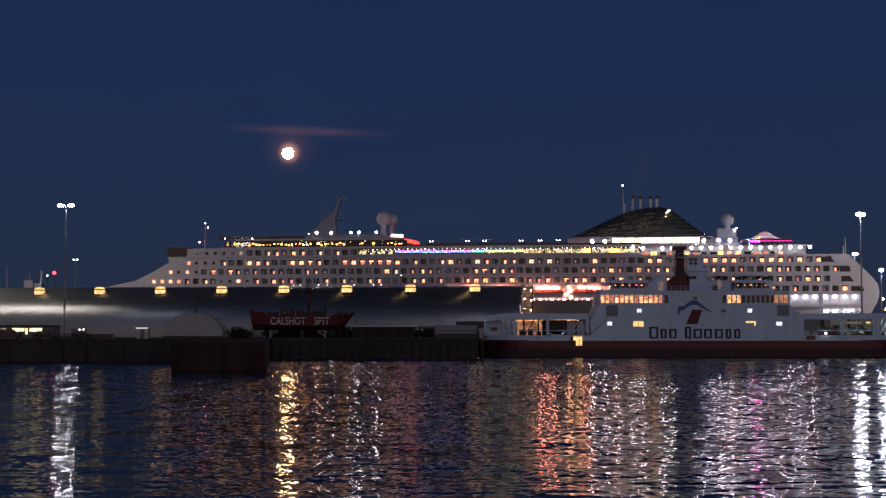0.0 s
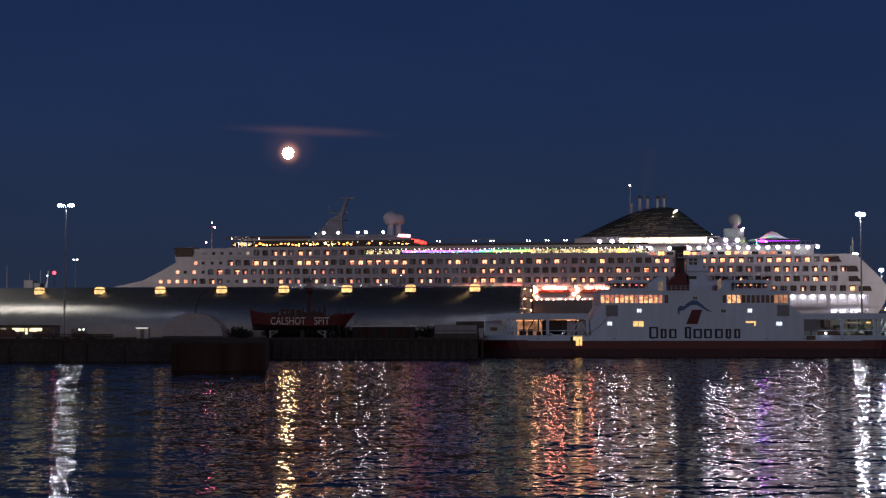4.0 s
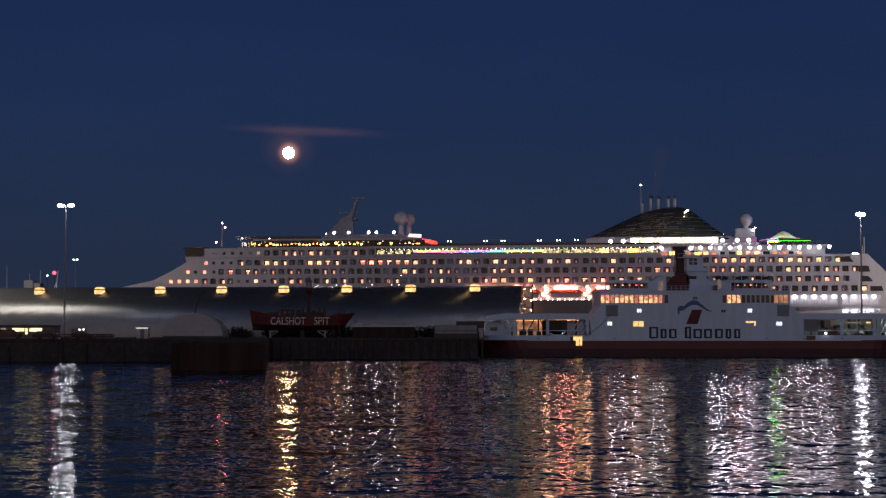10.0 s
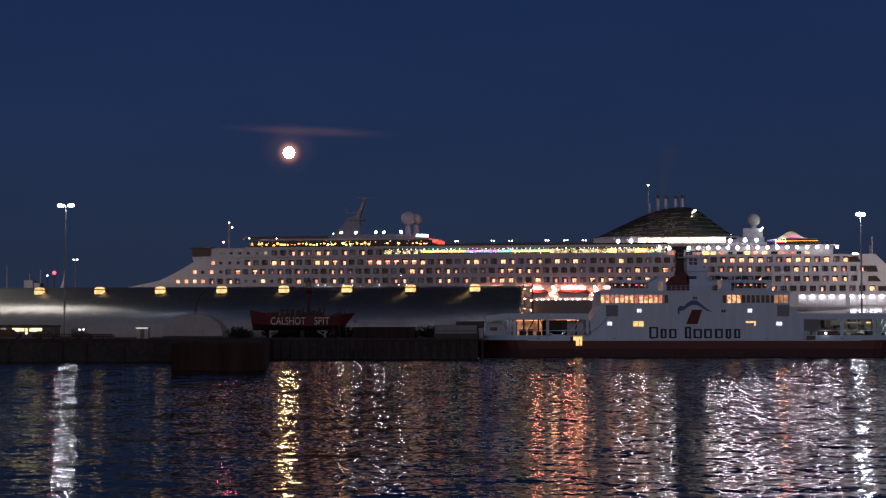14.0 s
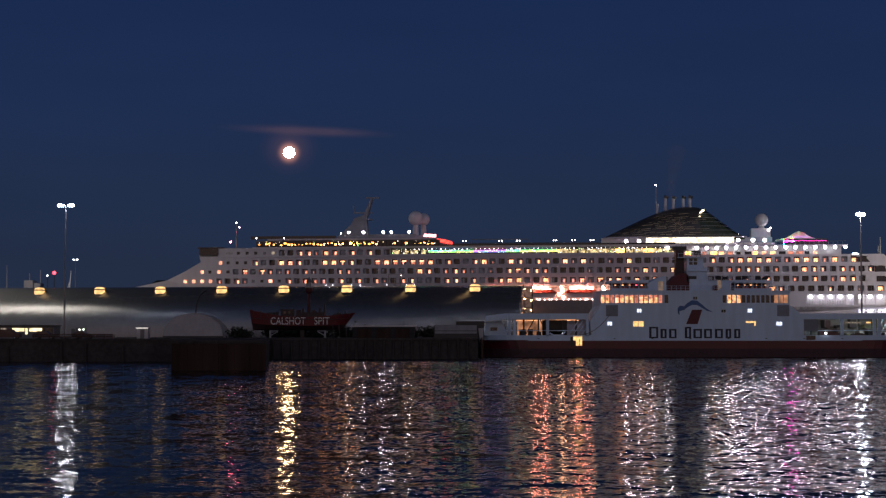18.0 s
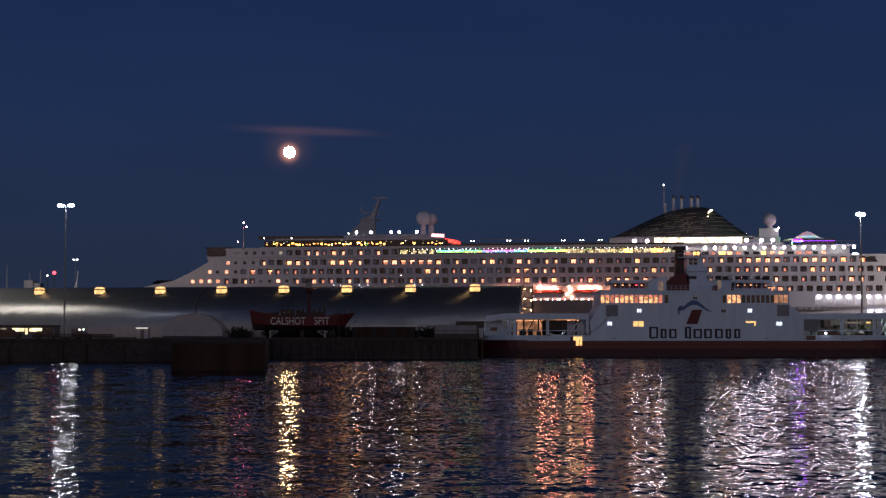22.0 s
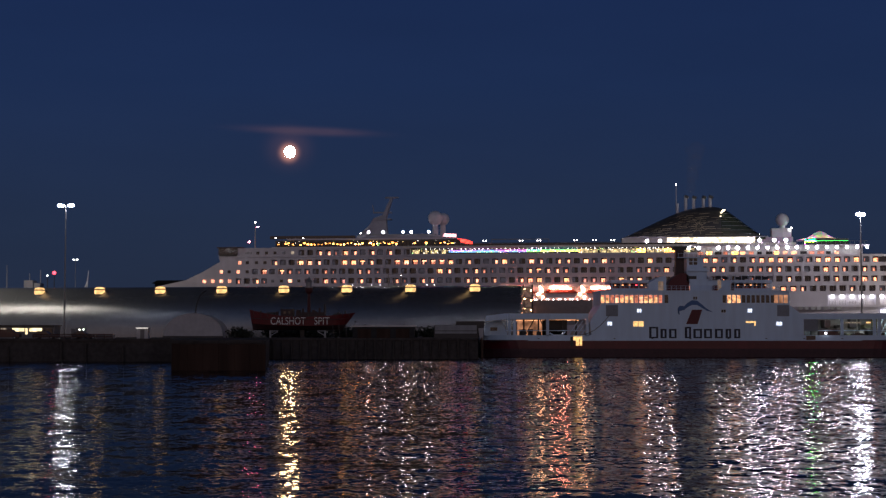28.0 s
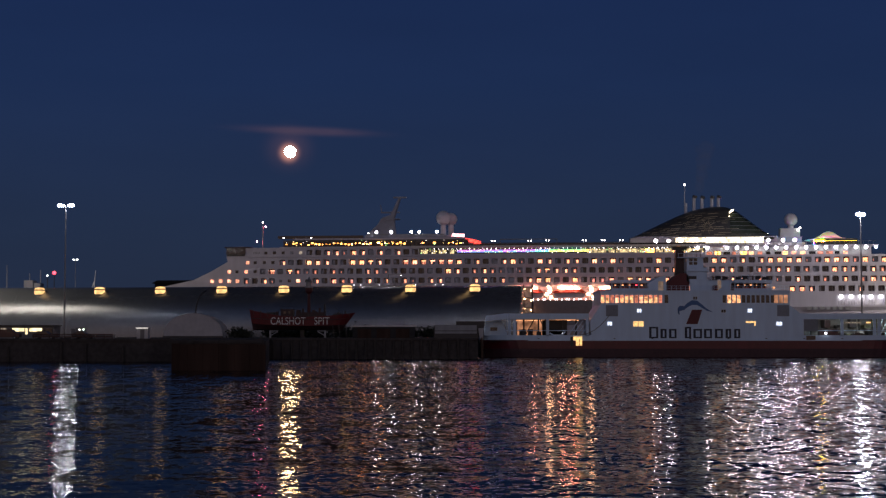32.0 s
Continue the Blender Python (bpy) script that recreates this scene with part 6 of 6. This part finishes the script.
def boarding_gantry():
    t = thing("boarding_gantry", pose(-14.8, 474, 4), "grey steel boarding gantry and handrails behind the shed", "gantry")
    for x in (-2.0, 0.0, 1.9):
        for y in (0, 2.2):
            part("leg", rods(((x, y, 0), (x, y, 19.6 if x else 18.2), 0.15), n=6), MID_STEEL, t)
    for z in (14.6, 16.6, 18.2):
        part("platform", boxes((-2.2, 2.1, -0.15, 2.35, z - 0.1, z)), MID_STEEL, t)
        part("hand_rail", rods(((-2.2, -0.1, z + 1.0), (2.1, -0.1, z + 1.0), 0.06), n=5), MID_STEEL, t)
    for x, d in ((-2.0, 1), (1.9, -1)):
        part("brace", rods(((x, 0, 12.6), (x + 1.9 * d, 0, 16.6), 0.08), n=5), MID_STEEL, t)
    bm = bmesh.new()
    ball(bm, (1.9, -0.2, 18.9), 0.1, 8)
    part("lamp", bm, LAMP_SMALL, t)
    w = part("walkway_deck", boxes((-11, 16, 0.2, 1.8, 15.05, 15.2)), DARK_STEEL, t)
    for z in (15.75, 16.3):
        part("walkway_rail", rods(((-11, 0.2, z), (16, 0.2, z), 0.045), n=5), MID_STEEL, w)
    for k in range(16):
        part("walkway_post", rods(((-11 + 1.8 * k, 0.2, 15.1), (-11 + 1.8 * k, 0.2, 16.3), 0.05), n=5), MID_STEEL, w)
    for k in range(4):
        part("walkway_support", rods(((-10.5 + 8.6 * k, 1.0, 0), (-10.5 + 8.6 * k, 1.0, 15.1), 0.14), n=6), MID_STEEL, w)
    return t


boarding_gantry()


# ---- far side of the dock ----
def far_side():
    g = tagged(new("far_ground"), "dark far bank beyond the dock", "ground", kind="structure")
    part("bank", boxes((-1500, 2500, 556, 900, -4, 2)), FAR_DARK, g)
    bm = bmesh.new()
    rnd = random.Random(8)
    top = [(-3200 + 160 * i, 14 + 10 * rnd.random()) for i in range(41)]
    prism(bm, [(-3200, -4), (3200, -4)] + top[::-1], 2600, 2680)
    part("hills", bm, FAR_DARK, g)
    t = thing("far_warehouse", pose(-106, 568, 2), "dark warehouse beyond the ship", "warehouse")
    part("wall", boxes((0, 150, 0, 30, 0, 21.5)), FAR_DARK, t)
    bm = bmesh.new()
    prism(bm, [(-1, 21.5), (151, 21.5), (150, 23.0), (1, 22.6)], -1, 31)
    part("roof", bm, FAR_DARK, t)
    v = thing("far_vessel", pose(-146, 548, 0), "pale small vessel with masts, far off", "ship")
    part("hull", boxes((-14, 8, 0, 8, -1, 12)), DECK_GREY, v)
    part("deck_house", boxes((-3.0, 0.2, 1, 6, 12, 24.0)), MAST_GREY, v)
    part("bridge_house", boxes((0.6, 2.8, 1, 6, 12, 23.0)), MAST_GREY, v)
    for x, z in ((2.4, 27.6), (-9.6, 29.5), (-1.5, 26.6)):
        part("mast", rods(((x, 3, 11), (x, 3, z), 0.3, 0.12)), MAST_GREY, v)
    part("mast_base", boxes((-10.8, -8.4, 2, 4, 11, 19.8)), DECK_GREY, v)
    for x, z, rad, mt, nm in ((-139.6, 25.5, 0.24, LAMP_SMALL, "white"), (-137.2, 26.5, 0.62, LAMP_RED, "red")):
        p = thing("beacon_post", pose(x, 545, 0), "tall post with a %s beacon behind the shed" % nm, "beacon")
        part("shaft", rods(((0, 0, -2), (0, 0, z), 0.2, 0.12)), DARK_STEEL, p)
        bm = bmesh.new()
        ball(bm, (0, -0.1, z), rad, 10)
        part("lamp", bm, mt, p)
    for x, z in ((156.5, 17.4), (153.8, 17.0), (159.5, 17.6), (160.5, 14.0)):
        p = thing("far_lamp_post", pose(x, 560, 2), "small warm street lamp on the far bank", "street lamp", "far lamps")
        part("shaft", rods(((0, 0, 0), (0, 0, z - 2), 0.12)), DARK_STEEL, p)
        bm = bmesh.new()
        ball(bm, (0, -0.1, z - 2), 0.4, 8)
        part("lamp", bm, LAMP_WARM, p)


far_side()


# ---- mooring pile and ferry deck load ----
def pile():
    t = thing("mooring_pile", pose(8.35, 332.5, 0), "brown timber mooring pile with a pale top at the ferry bow", "pile")
    part("shaft", rods(((0, 0, -3), (0, 0, 4.2), 0.35), n=10), surface("wet_brown_timber", (0.09, 0.05, 0.03), 0.7, vary=0.4, grain=2, streak=True), t)
    bm = bmesh.new()
    prism(bm, [(-0.75, 6.2), (-0.45, 3.9), (0.3, 3.9), (0.35, 6.2)], -0.3, 0.3)
    part("fender_board", bm, VAN_WHITE, t)
    return t


pile()
vehicle(pose(84.6, 337, 3.7), VAN_RED, "dark red van on the ferry's car deck", "van", 5.2, 2.3, True)
vehicle(pose(91.0, 337, 3.7), VAN_DARK, "dark car on the ferry's car deck", "car")
vehicle(pose(24.5, 339, 3.7), VAN_DARK, "dark van on the ferry's car deck", "van", 5.4, 2.4, True)


def thin_cloud():
    bm = bmesh.new()
    v = [bm.verts.new(p) for p in ((-420, 0, -130), (420, 0, -130), (420, 0, 130), (-420, 0, 130))]
    bm.faces.new(v)
    m = bpy.data.materials.new("cloud_and_halo_glow")
    m.use_nodes = True
    n, link = m.node_tree.nodes, m.node_tree.links.new
    for node in list(n):
        if node.type == "BSDF_PRINCIPLED":
            n.remove(node)
    out = next(x for x in n if x.type == "OUTPUT_MATERIAL")
    tc, mp, tex = n.new("ShaderNodeTexCoord"), n.new("ShaderNodeMapping"), n.new("ShaderNodeTexNoise")
    mp.inputs["Scale"].default_value = (0.0035, 1, 0.03)
    mp.inputs["Rotation"].default_value = (0, 0.03, 0)
    tex.inputs["Scale"].default_value, tex.inputs["Detail"].default_value = 1.0, 4
    link(tc.outputs["Object"], mp.inputs["Vector"])
    link(mp.outputs["Vector"], tex.inputs["Vector"])

    def falloff(centre, scale, power, lean=0.0):
        shift = n.new("ShaderNodeMapping")
        shift.vector_type = "TEXTURE"
        shift.inputs["Location"].default_value, shift.inputs["Scale"].default_value = centre, scale
        shift.inputs["Rotation"].default_value = (0, lean, 0)
        link(tc.outputs["Object"], shift.inputs["Vector"])
        size = n.new("ShaderNodeVectorMath")
        size.operation = "LENGTH"
        link(shift.outputs["Vector"], size.inputs[0])
        fade = n.new("ShaderNodeMapRange")
        fade.interpolation_type = "SMOOTHERSTEP"
        fade.inputs["From Min"].default_value, fade.inputs["From Max"].default_value = 1, 0
        link(size.outputs["Value"], fade.inputs["Value"])
        p = n.new("ShaderNodeMath")
        p.operation, p.inputs[1].default_value = "POWER", power
        link(fade.outputs["Result"], p.inputs[0])
        return p.outputs[0]

    def times(a, b):
        x = n.new("ShaderNodeMath")
        x.operation = "MULTIPLY"
        for i, v in enumerate((a, b)):
            if isinstance(v, (int, float)):
                x.inputs[i].default_value = v
            else:
                link(v, x.inputs[i])
        return x.outputs[0]

    def plus(a, b):
        x = n.new("ShaderNodeMath")
        link(a, x.inputs[0])
        link(b, x.inputs[1])
        return x.outputs[0]
    # the card emits: moonlight on the cloud and the moon's halo are painted
    wisp = times(times(falloff((0, 0, 30), (360, 1, 26), 1.7, 0.045), tex.outputs["Fac"]), 0.075)
    halo = plus(times(falloff((-51.7, 0, -32.8), (50, 1, 50), 2.0), 0.75), times(falloff((-51.7, 0, -20), (120, 1, 110), 1.8), 0.035))
    glow = n.new("ShaderNodeEmission")
    glow.inputs["Color"].default_value = (1.0, 0.42, 0.26, 1)
    link(plus(wisp, halo), glow.inputs["Strength"])
    clear, both = n.new("ShaderNodeBsdfTransparent"), n.new("ShaderNodeAddShader")
    link(glow.outputs[0], both.inputs[0])
    link(clear.outputs[0], both.inputs[1])
    link(both.outputs[0], out.inputs["Surface"])
    ob = part("thin_cloud", bm, m, None, at=(-391, 4420, 558))
    return tagged(ob, "thin streak of pink cloud and the moon's halo, painted as glow", "cloud", kind="structure")


thin_cloud()


def motions():
    walk(cruise, SHIP_ROWS)
    walk(water, [(0, pose(0, 0, 0)), (16, pose(3.2, -5.6, 0)), (32, pose(6.4, -11.2, 0))])
    walk(full_moon, [(0, Matrix.Translation(MOON_FIRST)), (32, Matrix.Translation(MOON_LAST))])
    for k, (puff, (u, y, z)) in enumerate(SMOKE):
        walk(puff, [(t, pose(u + 0.4 * math.sin(0.4 * t + 0.3 * k), y, z + 0.05 * t)) for t in range(0, 33, 8)])
    for drum, (u, y, z), hues in DRUMS:
        walk(drum, [(t, pose(u, y, z, (hue - 0.25) * 360)) for t, hue in hues])


motions()
